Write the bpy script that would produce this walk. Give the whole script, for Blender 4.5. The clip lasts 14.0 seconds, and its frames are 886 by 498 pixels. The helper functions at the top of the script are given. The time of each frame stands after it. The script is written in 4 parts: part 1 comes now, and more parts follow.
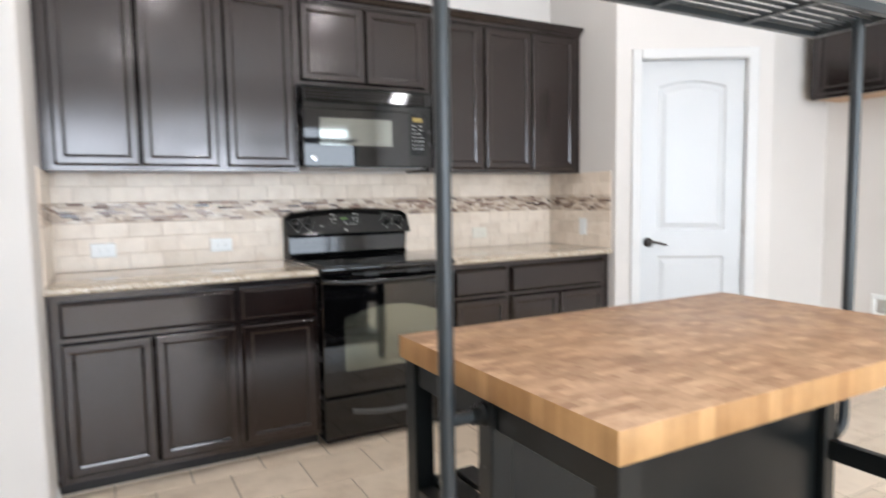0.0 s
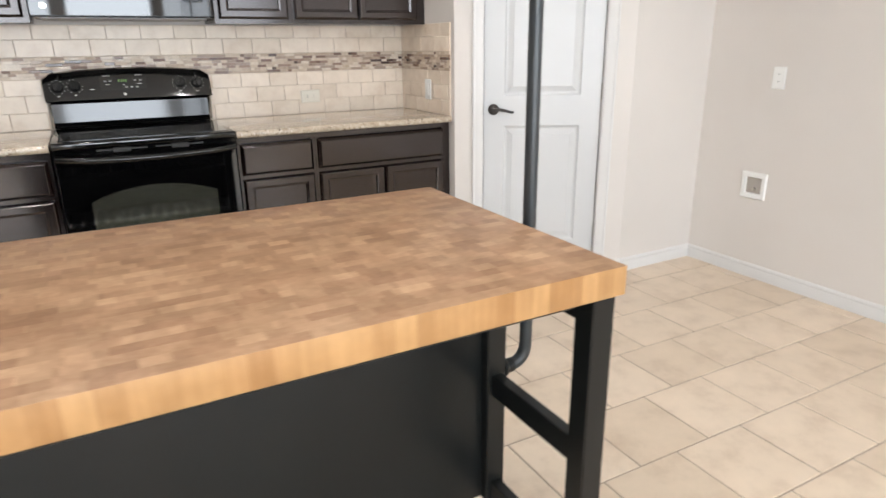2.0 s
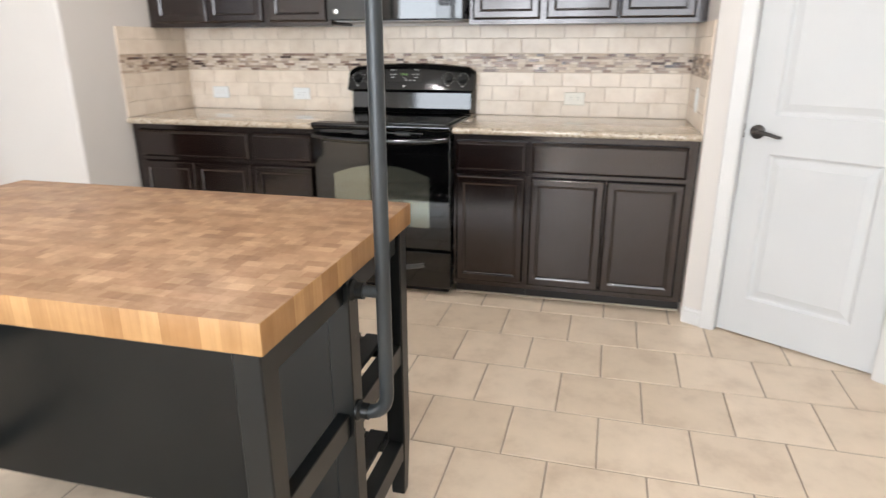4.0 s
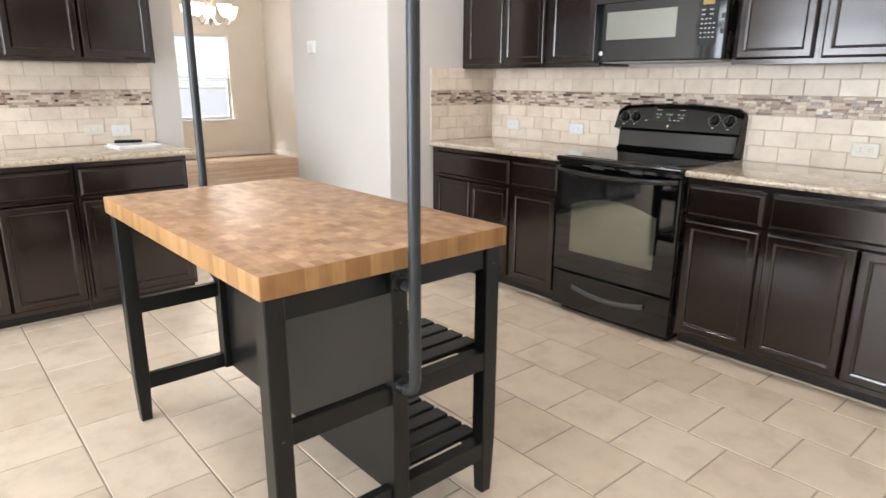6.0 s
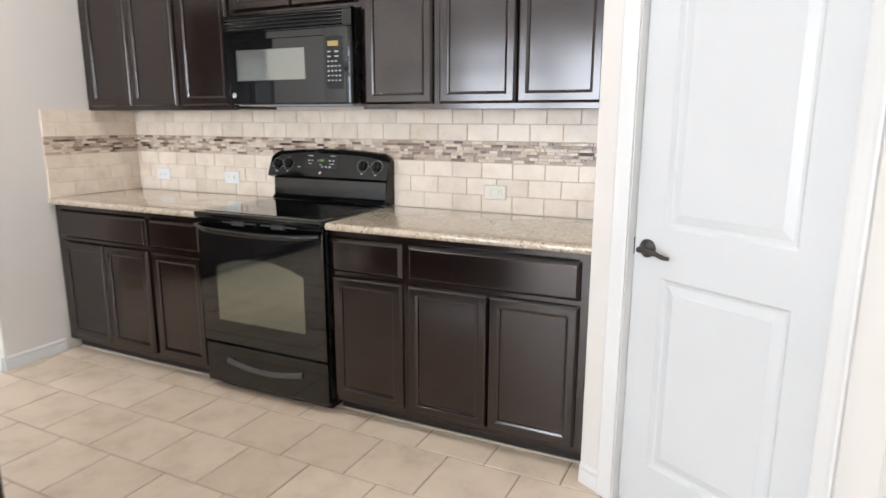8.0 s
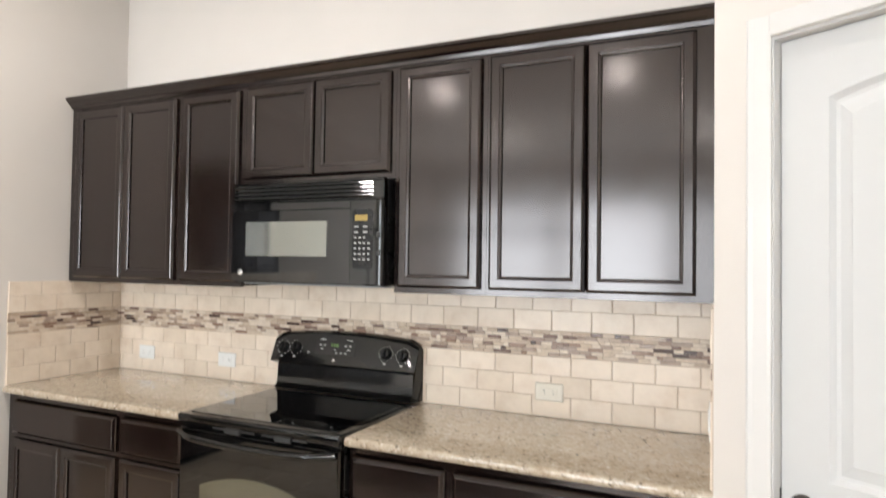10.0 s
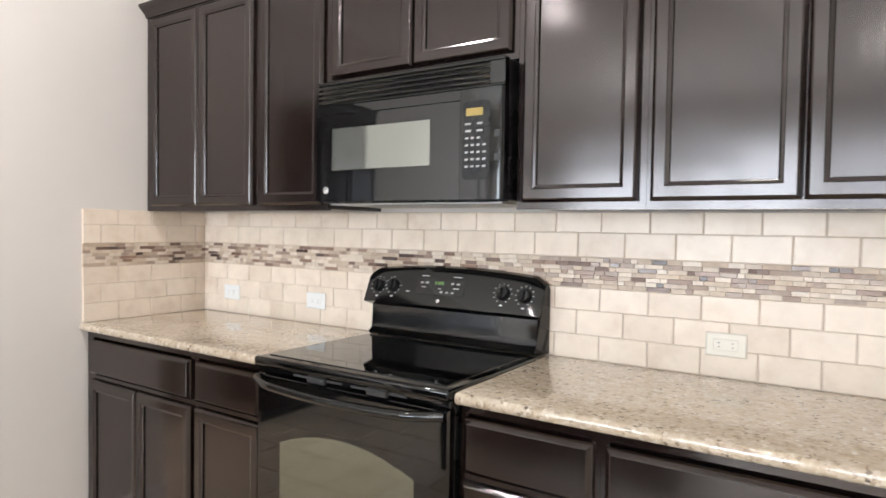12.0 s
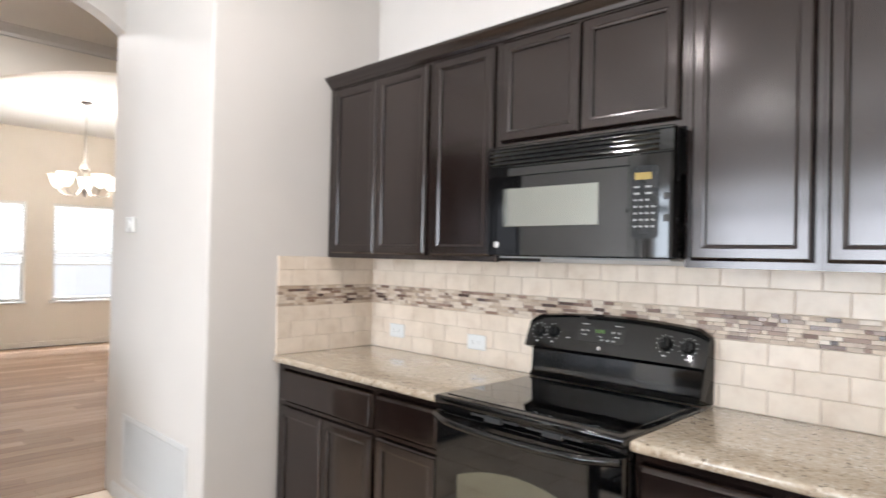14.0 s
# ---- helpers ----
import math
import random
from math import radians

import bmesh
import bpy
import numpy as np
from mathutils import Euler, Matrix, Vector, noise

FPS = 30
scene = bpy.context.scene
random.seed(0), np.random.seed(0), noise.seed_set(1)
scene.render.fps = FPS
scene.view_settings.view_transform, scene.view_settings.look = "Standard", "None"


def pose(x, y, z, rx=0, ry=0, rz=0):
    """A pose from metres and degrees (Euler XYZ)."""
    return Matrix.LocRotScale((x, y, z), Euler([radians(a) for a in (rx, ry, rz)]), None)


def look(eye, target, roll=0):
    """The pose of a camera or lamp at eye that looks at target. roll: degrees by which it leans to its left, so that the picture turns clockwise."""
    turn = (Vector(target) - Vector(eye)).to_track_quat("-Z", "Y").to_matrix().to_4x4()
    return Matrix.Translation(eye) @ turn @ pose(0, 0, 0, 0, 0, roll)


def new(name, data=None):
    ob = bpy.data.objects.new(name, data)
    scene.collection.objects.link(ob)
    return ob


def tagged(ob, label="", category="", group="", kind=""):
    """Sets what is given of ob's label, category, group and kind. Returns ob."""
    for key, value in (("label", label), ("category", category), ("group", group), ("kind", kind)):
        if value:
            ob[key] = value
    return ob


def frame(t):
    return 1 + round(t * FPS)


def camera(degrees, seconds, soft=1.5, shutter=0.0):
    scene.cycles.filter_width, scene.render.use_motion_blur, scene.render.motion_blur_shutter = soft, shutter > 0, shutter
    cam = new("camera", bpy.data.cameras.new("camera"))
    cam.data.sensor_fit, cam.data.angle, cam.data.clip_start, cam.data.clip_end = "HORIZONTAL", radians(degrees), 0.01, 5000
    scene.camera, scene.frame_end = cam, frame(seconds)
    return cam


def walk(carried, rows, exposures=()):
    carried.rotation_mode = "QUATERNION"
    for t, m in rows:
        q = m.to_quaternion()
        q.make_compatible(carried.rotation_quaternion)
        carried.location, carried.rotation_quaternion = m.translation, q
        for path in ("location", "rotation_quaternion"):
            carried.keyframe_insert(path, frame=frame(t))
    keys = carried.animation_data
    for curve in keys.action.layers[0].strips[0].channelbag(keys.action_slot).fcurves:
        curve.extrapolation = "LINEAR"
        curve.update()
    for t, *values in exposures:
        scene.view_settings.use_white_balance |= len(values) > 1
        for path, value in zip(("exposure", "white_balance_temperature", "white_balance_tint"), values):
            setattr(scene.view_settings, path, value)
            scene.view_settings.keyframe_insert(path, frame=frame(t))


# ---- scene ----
cam = camera(70.7, 14.0, 1.5, 0.5)
PATH = [
    (0, (0.207, 0.763, 1.274), (1.171, 2.507, 1.106), -0.9),
    (0.5, (0.378, 0.735, 1.264), (1.495, 2.35, 0.882), -0.8),
    (1, (0.645, 0.648, 1.271), (1.757, 2.221, 0.736), -0.8),
    (1.5, (0.977, 0.686, 1.298), (2.056, 2.255, 0.685), -0.7),
    (2, (1.35, 0.649, 1.309), (2.26, 2.317, 0.685), -0.7),
    (2.2, (1.489, 0.621, 1.294), (2.306, 2.339, 0.678), -0.5),
    (4.3, (2.806, 0.691, 1.329), (2.15, 2.474, 0.705), -0.1),
    (4.5, (2.882, 0.738, 1.334), (2.112, 2.477, 0.715), 0.0),
    (5, (3.076, 0.819, 1.338), (1.995, 2.393, 0.743), 0.2),
    (5.5, (3.258, 0.881, 1.333), (1.899, 2.234, 0.764), 0.2),
    (6, (3.43, 0.889, 1.331), (1.978, 2.164, 0.812), 0.3),
    (6.5, (3.576, 0.924, 1.335), (2.168, 2.256, 0.843), 0.6),
    (7, (3.698, 1.10, 1.345), (2.474, 2.608, 0.866), 0.4),
    (7.2, (3.736, 1.193, 1.355), (2.643, 2.799, 0.881), 0.5),
    (9.3, (3.188, 1.874, 1.433), (2.432, 3.706, 1.167), 0.7),
    (9.5, (3.169, 1.897, 1.461), (2.39, 3.731, 1.277), 0.7),
    (10, (3.15, 1.897, 1.531), (2.324, 3.718, 1.581), 0.8),
    (10.5, (3.08, 1.928, 1.477), (2.226, 3.729, 1.642), 0.8),
    (11, (2.982, 2.012, 1.399), (2.083, 3.794, 1.535), 0.7),
    (11.5, (2.872, 2.22, 1.377), (1.882, 3.958, 1.384), 0.7),
    (12, (2.806, 2.363, 1.358), (1.711, 4.036, 1.292), 0.9),
    (12.5, (2.803, 2.367, 1.373), (1.634, 3.986, 1.271), 1.0),
    (13, (2.818, 2.315, 1.441), (1.61, 3.906, 1.343), 1.1),
    (13.5, (2.81, 2.266, 1.456), (1.545, 3.815, 1.428), 1.1),
    (14, (2.789, 2.098, 1.434), (1.396, 3.532, 1.459), 1.3),
]
walk(cam, [(t, look(eye, target, roll)) for t, eye, target, roll in PATH], [(0.0, -0.08, 6100, 13), (0.5, -0.06, 6350, 13), (2.0, -0.22, 6480, 14), (3.2, -0.15, 6480, 14), (5.0, 0.0, 6450, 14), (5.8, 0.0, 6380, 13),
      (7.0, 0.04, 6230, 13), (9.5, 0.0, 6480, 14), (10.0, -0.04, 6650, 13), (11.0, 0.08, 6450, 13), (12.5, 0.22, 6330, 14), (14.0, 0.08, 6250, 14)])

# ---- light ----
world = bpy.data.worlds.new("sky")
scene.world = world
world.use_nodes = True
wn = world.node_tree
sky = wn.nodes.new("ShaderNodeTexSky")
sky.sky_type, sky.sun_disc, sky.sun_elevation, sky.sun_rotation = "NISHITA", False, radians(48), radians(200)
wn.nodes["Background"].inputs[1].default_value = 0.12
wn.links.new(sky.outputs[0], wn.nodes["Background"].inputs[0])

sun_data = bpy.data.lights.new("sun", "SUN")
sun_data.energy, sun_data.angle, sun_data.color = 1.2, radians(12), (1.0, 0.95, 0.88)
sun = new("sun", sun_data)
sun.matrix_world = look((0, 0, 20), (6.8, 18.7, 0))


def window_lamp(x, y, z, rx, rz, w, h, watts, colour=(0.84, 0.94, 1.0)):
    data = bpy.data.lights.new("window_light", "AREA")
    data.shape, data.size, data.size_y, data.energy, data.color = "RECTANGLE", w, h, watts, colour
    ob = new("window_light", data)
    ob.matrix_world = pose(x, y, z, rx, 0, rz)
    return ob


CEIL = 3.15
SOUTH = -3.0
FARX = -7.7
# south windows, wide and bright; lamps look along +y
SOUTH_WINDOWS = [(-0.7, 0.75), (0.95, 2.4), (2.6, 4.05)]
SZ0, SZ1 = 0.45, 2.45
for wa, wb_ in SOUTH_WINDOWS:
    window_lamp((wa + wb_) / 2, SOUTH - 0.02, (SZ0 + SZ1) / 2, 90, 0, wb_ - wa - 0.04, SZ1 - SZ0 - 0.04, 110 if wa < 0 else (130 if wa < 2.5 else 62))
# sky light above the dining windows; lamps look down into the room
for wy in (5.15, 3.87):
    window_lamp(FARX - 0.85, wy, 2.75, 48, -90, 1.2, 0.9, 240)


# recessed kitchen ceiling lights, plus one added to brighten the hall; lamps look down
CANS = [(0.95, 3.15), (2.45, 3.15), (0.75, 1.0), (2.35, 1.0), (3.0, -1.2), (0.6, -1.2), (-2.05, 3.0)]
for cx, cy in CANS:
    data = bpy.data.lights.new("downlight", "AREA")
    data.shape, data.size, data.energy, data.color = "DISK", 0.13, (20 if cx < -1 else 7) if cy < 3.1 else (16 if cx < 2 else 10), (1.0, 0.97, 0.92)
    new("downlight", data).location = (cx, cy, CEIL - 0.012)


# ---- materials ----
def material(name, colour=(0.8, 0.8, 0.8), rough=0.5, metal=0.0, spec=0.5, coat=0.0, coat_rough=0.05):
    m = bpy.data.materials.new(name)
    m.use_nodes = True
    b = m.node_tree.nodes["Principled BSDF"]
    b.inputs["Base Color"].default_value = (*colour, 1)
    b.inputs["Roughness"].default_value = rough
    b.inputs["Metallic"].default_value = metal
    b.inputs["Specular IOR Level"].default_value = spec
    b.inputs["Coat Weight"].default_value = coat
    b.inputs["Coat Roughness"].default_value = coat_rough
    return m


def node(m, kind, **values):
    n = m.node_tree.nodes.new(kind)
    for key, value in values.items():
        n.inputs[key.replace("_", " ")].default_value = value
    return n


def link(m, a, b):
    m.node_tree.links.new(a, b)


def bsdf(m):
    return m.node_tree.nodes["Principled BSDF"]


def coords(m, scale=(1, 1, 1), world_space=False):
    """Object or world coordinates, scaled."""
    if world_space:
        src = m.node_tree.nodes.new("ShaderNodeNewGeometry").outputs["Position"]
    else:
        src = m.node_tree.nodes.new("ShaderNodeTexCoord").outputs["Object"]
    mp = m.node_tree.nodes.new("ShaderNodeMapping")
    mp.inputs["Scale"].default_value = scale
    link(m, src, mp.inputs["Vector"])
    return mp.outputs["Vector"], mp


def ramp(m, fac, stops):
    r = m.node_tree.nodes.new("ShaderNodeValToRGB")
    e = r.color_ramp.elements
    while len(e) < len(stops):
        e.new(0.5)
    for el, (pos, col) in zip(e, stops):
        el.position, el.color = pos, (*col, 1)
    link(m, fac, r.inputs["Fac"])
    return r.outputs["Color"]


def noise_fac(m, vec, scale, detail=4.0, rough=0.55):
    n = node(m, "ShaderNodeTexNoise", Scale=scale, Detail=detail, Roughness=rough)
    link(m, vec, n.inputs["Vector"])
    return n.outputs["Fac"]


def bump(m, fac, strength, distance=0.002, chain=None):
    b = node(m, "ShaderNodeBump", Strength=strength, Distance=distance)
    link(m, fac, b.inputs["Height"])
    if chain is not None:
        link(m, chain, b.inputs["Normal"])
    link(m, b.outputs["Normal"], bsdf(m).inputs["Normal"])
    return b.outputs["Normal"]


def mix(m, fac, a, b, blend="MIX"):
    n = m.node_tree.nodes.new("ShaderNodeMix")
    n.data_type, n.blend_type = "RGBA", blend
    for src, name in ((fac, 0), (a, 6), (b, 7)):
        if not isinstance(src, (int, float, tuple)):
            link(m, src, n.inputs[name])
        elif name == 0:
            n.inputs[0].default_value = src
        else:
            n.inputs[name].default_value = (*src, 1)
    return n.outputs[2]


def object_random(m):
    return m.node_tree.nodes.new("ShaderNodeObjectInfo").outputs["Random"]


def rough_from(m, fac, low, high):
    n = node(m, "ShaderNodeMapRange")
    n.inputs["To Min"].default_value, n.inputs["To Max"].default_value = low, high
    link(m, fac, n.inputs["Value"])
    link(m, n.outputs["Result"], bsdf(m).inputs["Roughness"])


def paint(name, colour, rough, peel):
    m = material(name, colour, rough, spec=0.35)
    v, _ = coords(m, world_space=True)
    f = noise_fac(m, v, 1.3, 3)
    c = tuple(x * 0.94 for x in colour)
    link(m, ramp(m, f, [(0.3, c), (0.7, colour)]), bsdf(m).inputs["Base Color"])
    bump(m, noise_fac(m, v, 160, 2), peel, 0.001)
    return m


M_WALL = paint("wall_paint", (0.69, 0.65, 0.61), 0.6, 0.28)
M_DINING = paint("cream_paint", (0.78, 0.73, 0.655), 0.6, 0.2)
M_CEIL = paint("ceiling_paint", (0.87, 0.86, 0.84), 0.8, 0.4)
M_TRIM = paint("trim_paint", (0.69, 0.68, 0.665), 0.32, 0.05)
M_DOOR = paint("door_paint", (0.61, 0.615, 0.615), 0.3, 0.08)
M_PLASTIC = material("white_plastic", (0.82, 0.82, 0.80), 0.3)
M_ALMOND = material("almond_plastic", (0.76, 0.71, 0.61), 0.3)
M_CAULK = material("floor_caulk", (0.50, 0.43, 0.345), 0.7)
# white plastic with the recess's shade put into its colour
M_RECESS_SHADE = material("shaded_plastic", (0.40, 0.37, 0.33), 0.5)
M_SLOT = material("dark_slot", (0.03, 0.03, 0.03), 0.6)


def cabinet_wood():
    m = material("espresso_wood", (0.02, 0.012, 0.01), 0.2, spec=0.8)
    bsdf(m).inputs["Specular Tint"].default_value = (1.0, 0.935, 0.92, 1)
    v, mp = coords(m, (14, 14, 0.9))
    r = object_random(m)
    comb = node(m, "ShaderNodeCombineXYZ")
    mul = node(m, "ShaderNodeMath")
    mul.operation, mul.inputs[1].default_value = "MULTIPLY", 37.0
    link(m, r, mul.inputs[0])
    link(m, mul.outputs[0], comb.inputs[2])
    link(m, comb.outputs[0], mp.inputs["Location"])
    g = noise_fac(m, v, 6, 6, 0.65)
    col = ramp(m, g, [(0.25, (0.0048, 0.0023, 0.0018)), (0.6, (0.0092, 0.0045, 0.0036)), (0.85, (0.021, 0.0104, 0.0082))])
    link(m, col, bsdf(m).inputs["Base Color"])
    w, _ = coords(m, world_space=True)
    rough_from(m, noise_fac(m, w, 6.0, 5, 0.6), 0.11, 0.2)
    bump(m, g, 0.04, 0.0008)
    return m


M_CAB = cabinet_wood()
M_INSIDE = material("raw_plywood", (0.5, 0.33, 0.2), 0.6)
M_TOE = material("toe_kick_dark", (0.012, 0.009, 0.008), 0.5)


def granite():
    m = material("granite", rough=0.07, coat=0.8, coat_rough=0.02)
    v, _ = coords(m, world_space=True)
    big = noise_fac(m, v, 26, 5, 0.7)
    base = ramp(m, big, [(0.30, (0.25, 0.185, 0.125)), (0.44, (0.43, 0.345, 0.25)), (0.62, (0.53, 0.45, 0.35)), (0.8, (0.38, 0.31, 0.235))])
    vo = node(m, "ShaderNodeTexVoronoi", Scale=115.0)
    link(m, v, vo.inputs["Vector"])
    sep = m.node_tree.nodes.new("ShaderNodeSeparateColor")
    link(m, vo.outputs["Color"], sep.inputs["Color"])
    grains = ramp(m, sep.outputs[0], [(0.0, (0.035, 0.025, 0.02)), (0.08, (0.15, 0.10, 0.065)), (0.18, (0.41, 0.33, 0.245)), (0.75, (0.52, 0.44, 0.34)), (0.95, (0.66, 0.59, 0.50))])
    clump = noise_fac(m, v, 42, 3)
    k = ramp(m, clump, [(0.38, (0.12, 0.12, 0.12)), (0.66, (0.85, 0.85, 0.85))])
    link(m, mix(m, k, base, grains), bsdf(m).inputs["Base Color"])
    return m


M_GRANITE = granite()


def stone_tile(name, light, dark, rough, scale):
    m = material(name, light, rough, spec=0.45)
    v, _ = coords(m, world_space=True)
    r = object_random(m)
    f = noise_fac(m, v, scale, 6, 0.62)
    veins = ramp(m, f, [(0.28, dark), (0.5, light), (0.78, tuple(min(1, x * 1.1) for x in light))])
    tint = ramp(m, r, [(0.0, (0.88, 0.865, 0.84)), (0.5, (0.96, 0.955, 0.945)), (1.0, (1.0, 1.0, 1.0))])
    link(m, mix(m, 1.0, veins, tint, "MULTIPLY"), bsdf(m).inputs["Base Color"])
    fine = noise_fac(m, v, scale * 9, 4)
    rough_from(m, fine, rough - 0.08, rough + 0.12)
    bump(m, fine, 0.12, 0.0015)
    return m


M_FLOOR = stone_tile("floor_tile", (0.72, 0.595, 0.465), (0.60, 0.475, 0.36), 0.34, 6)
M_GROUT = paint("floor_grout", (0.38, 0.31, 0.245), 0.9, 0.5)
M_SPLASH = stone_tile("travertine", (0.82, 0.71, 0.595), (0.73, 0.605, 0.485), 0.3, 11)
M_SPLASH_GROUT = paint("splash_grout", (0.60, 0.50, 0.41), 0.9, 0.5)


def mosaic(name, island):
    m = material(name, rough=0.12)
    if island:
        r = m.node_tree.nodes.new("ShaderNodeNewGeometry").outputs["Random Per Island"]
    else:
        r = object_random(m)
    c = m.node_tree.nodes.new("ShaderNodeValToRGB")
    c.color_ramp.interpolation = "CONSTANT"
    stops = [(0.0, (0.66, 0.54, 0.42)), (0.2, (0.42, 0.32, 0.255)), (0.35, (0.22, 0.14, 0.108)), (0.45, (0.76, 0.66, 0.55)),
             (0.68, (0.34, 0.225, 0.17)), (0.77, (0.55, 0.43, 0.33)), (0.95, (0.10, 0.066, 0.056))]
    e = c.color_ramp.elements
    while len(e) < len(stops):
        e.new(0.5)
    for el, (p, col) in zip(e, stops):
        el.position, el.color = p, (*col, 1)
    link(m, r, c.inputs["Fac"])
    v, _ = coords(m, world_space=True)
    f = noise_fac(m, v, 60, 4)
    shade = ramp(m, f, [(0.3, (0.8, 0.78, 0.76)), (0.7, (1, 1, 1))])
    link(m, mix(m, 1.0, c.outputs["Color"], shade, "MULTIPLY"), bsdf(m).inputs["Base Color"])
    wob = node(m, "ShaderNodeMath")
    wob.operation, wob.inputs[1].default_value = "MULTIPLY", 7.31
    link(m, r, wob.inputs[0])
    fr = node(m, "ShaderNodeMath")
    fr.operation = "FRACT"
    link(m, wob.outputs[0], fr.inputs[0])
    rough_from(m, fr.outputs[0], 0.16, 0.6)
    return m


M_MOSAIC = mosaic("mosaic", False)
M_MOSAIC_ISLANDS = mosaic("mosaic_pieces", True)


def butcher(name, end):
    """Oak blocks glued together: the top in short strips, the edge in upright staves."""
    m = material(name, rough=0.36, spec=0.26)
    tc = m.node_tree.nodes.new("ShaderNodeTexCoord").outputs["Object"]
    sep = m.node_tree.nodes.new("ShaderNodeSeparateXYZ")
    link(m, tc, sep.inputs[0])
    comb = node(m, "ShaderNodeCombineXYZ")
    if end:
        add = node(m, "ShaderNodeMath")
        link(m, sep.outputs[0], add.inputs[0])
        link(m, sep.outputs[1], add.inputs[1])
        link(m, add.outputs[0], comb.inputs[0])
        br = node(m, "ShaderNodeTexBrick", Scale=1.0, Mortar_Size=0.0, Bias=0.0, Brick_Width=0.037, Row_Height=0.5)
        br.offset = 0.0
        c1, c2 = (0.55, 0.325, 0.145), (0.38, 0.20, 0.08)
    else:
        link(m, sep.outputs[0], comb.inputs[0])
        link(m, sep.outputs[1], comb.inputs[1])
        br = node(m, "ShaderNodeTexBrick", Scale=1.0, Mortar_Size=0.0, Bias=0.0, Brick_Width=0.042, Row_Height=0.029)
        br.offset, br.offset_frequency, br.squash, br.squash_frequency = 0.37, 2, 1.7, 3
        c1, c2 = (0.54, 0.345, 0.205), (0.385, 0.22, 0.125)
    br.inputs["Color1"].default_value, br.inputs["Color2"].default_value = (*c1, 1), (*c2, 1)
    br.inputs["Mortar"].default_value = (*c2, 1)
    link(m, comb.outputs[0], br.inputs["Vector"])
    v, _ = coords(m, (90, 90, 4) if end else (60, 90, 60))
    g = noise_fac(m, v, 1.0, 5, 0.6)
    grain = ramp(m, g, [(0.3, (0.84, 0.81, 0.78)), (0.7, (1, 1, 1))])
    col = mix(m, 1.0, br.outputs["Color"], grain, "MULTIPLY")
    if not end:
        chips = node(m, "ShaderNodeTexBrick", Scale=1.0, Mortar_Size=0.0, Bias=0.15, Brick_Width=0.033, Row_Height=0.029)
        chips.offset, chips.offset_frequency, chips.squash, chips.squash_frequency = 0.61, 3, 1.4, 2
        chips.inputs["Color1"].default_value, chips.inputs["Color2"].default_value = (1.17, 1.19, 1.21, 1), (0.90, 0.885, 0.87, 1)
        link(m, comb.outputs[0], chips.inputs["Vector"])
        col = mix(m, 1.0, col, chips.outputs["Color"], "MULTIPLY")
    w, _ = coords(m)
    patch = ramp(m, noise_fac(m, w, 9, 4), [(0.34, (0.80, 0.77, 0.74)), (0.6, (1, 1, 1))])
    link(m, mix(m, 1.0, col, patch, "MULTIPLY"), bsdf(m).inputs["Base Color"])
    rough_from(m, noise_fac(m, w, 14, 4), 0.36, 0.52)
    bump(m, g, 0.06, 0.001)
    return m


M_BLOCK = butcher("butcher_block_top", False)
M_BLOCK_EDGE = butcher("butcher_block_edge", True)


def enamel(name, colour, rough, scuff, spec=0.5):
    m = material(name, colour, rough, spec=spec)
    v, _ = coords(m, world_space=True)
    rough_from(m, noise_fac(m, v, 11, 5, 0.65), rough, rough + scuff)
    c2 = tuple(x * 1.35 for x in colour)
    link(m, ramp(m, noise_fac(m, v, 4, 4), [(0.35, colour), (0.75, c2)]), bsdf(m).inputs["Base Color"])
    return m


M_FRAME = enamel("island_black_paint", (0.005, 0.006, 0.006), 0.3, 0.08, 0.36)
M_PIPE = enamel("black_steel_pipe", (0.022, 0.027, 0.030), 0.3, 0.1)
M_RANGE = enamel("black_enamel", (0.0025, 0.0025, 0.0026), 0.06, 0.04, 0.6)
M_RANGE_SOFT = enamel("black_satin", (0.008, 0.008, 0.008), 0.22, 0.1, 0.35)
M_GLASS = enamel("black_glass", (0.002, 0.002, 0.0022), 0.03, 0.02, 0.75)
M_OVEN = material("coated_oven_glass", (0.22, 0.23, 0.195), 0.06, metal=0.8)
M_MWGLASS = material("coated_microwave_glass", (0.30, 0.31, 0.285), 0.05, metal=0.75)
M_MARK = material("printed_white", (0.62, 0.62, 0.62), 0.5)
M_LOGO = material("silver_badge", (0.75, 0.75, 0.75), 0.25, metal=0.8)
M_BRONZE = enamel("oil_rubbed_bronze", (0.025, 0.02, 0.018), 0.32, 0.1)
M_YELLOW = material("yellow_label", (0.34, 0.24, 0.06), 0.5)
M_STEEL = material("brushed_nickel", (0.5, 0.48, 0.45), 0.3, metal=0.9)
M_LIGHTBOX = material("white_box", (0.75, 0.74, 0.71), 0.5)
M_PULL = material("dark_grey_pull", (0.07, 0.07, 0.07), 0.3)
M_GREY = material("grey_plastic", (0.34, 0.34, 0.335), 0.5)
M_RING = enamel("burner_print", (0.007, 0.007, 0.007), 0.05, 0.02, 0.5)


def emitter(name, colour, strength):
    m = material(name, colour, 0.5)
    bsdf(m).inputs["Emission Color"].default_value = (*colour, 1)
    bsdf(m).inputs["Emission Strength"].default_value = strength
    return m


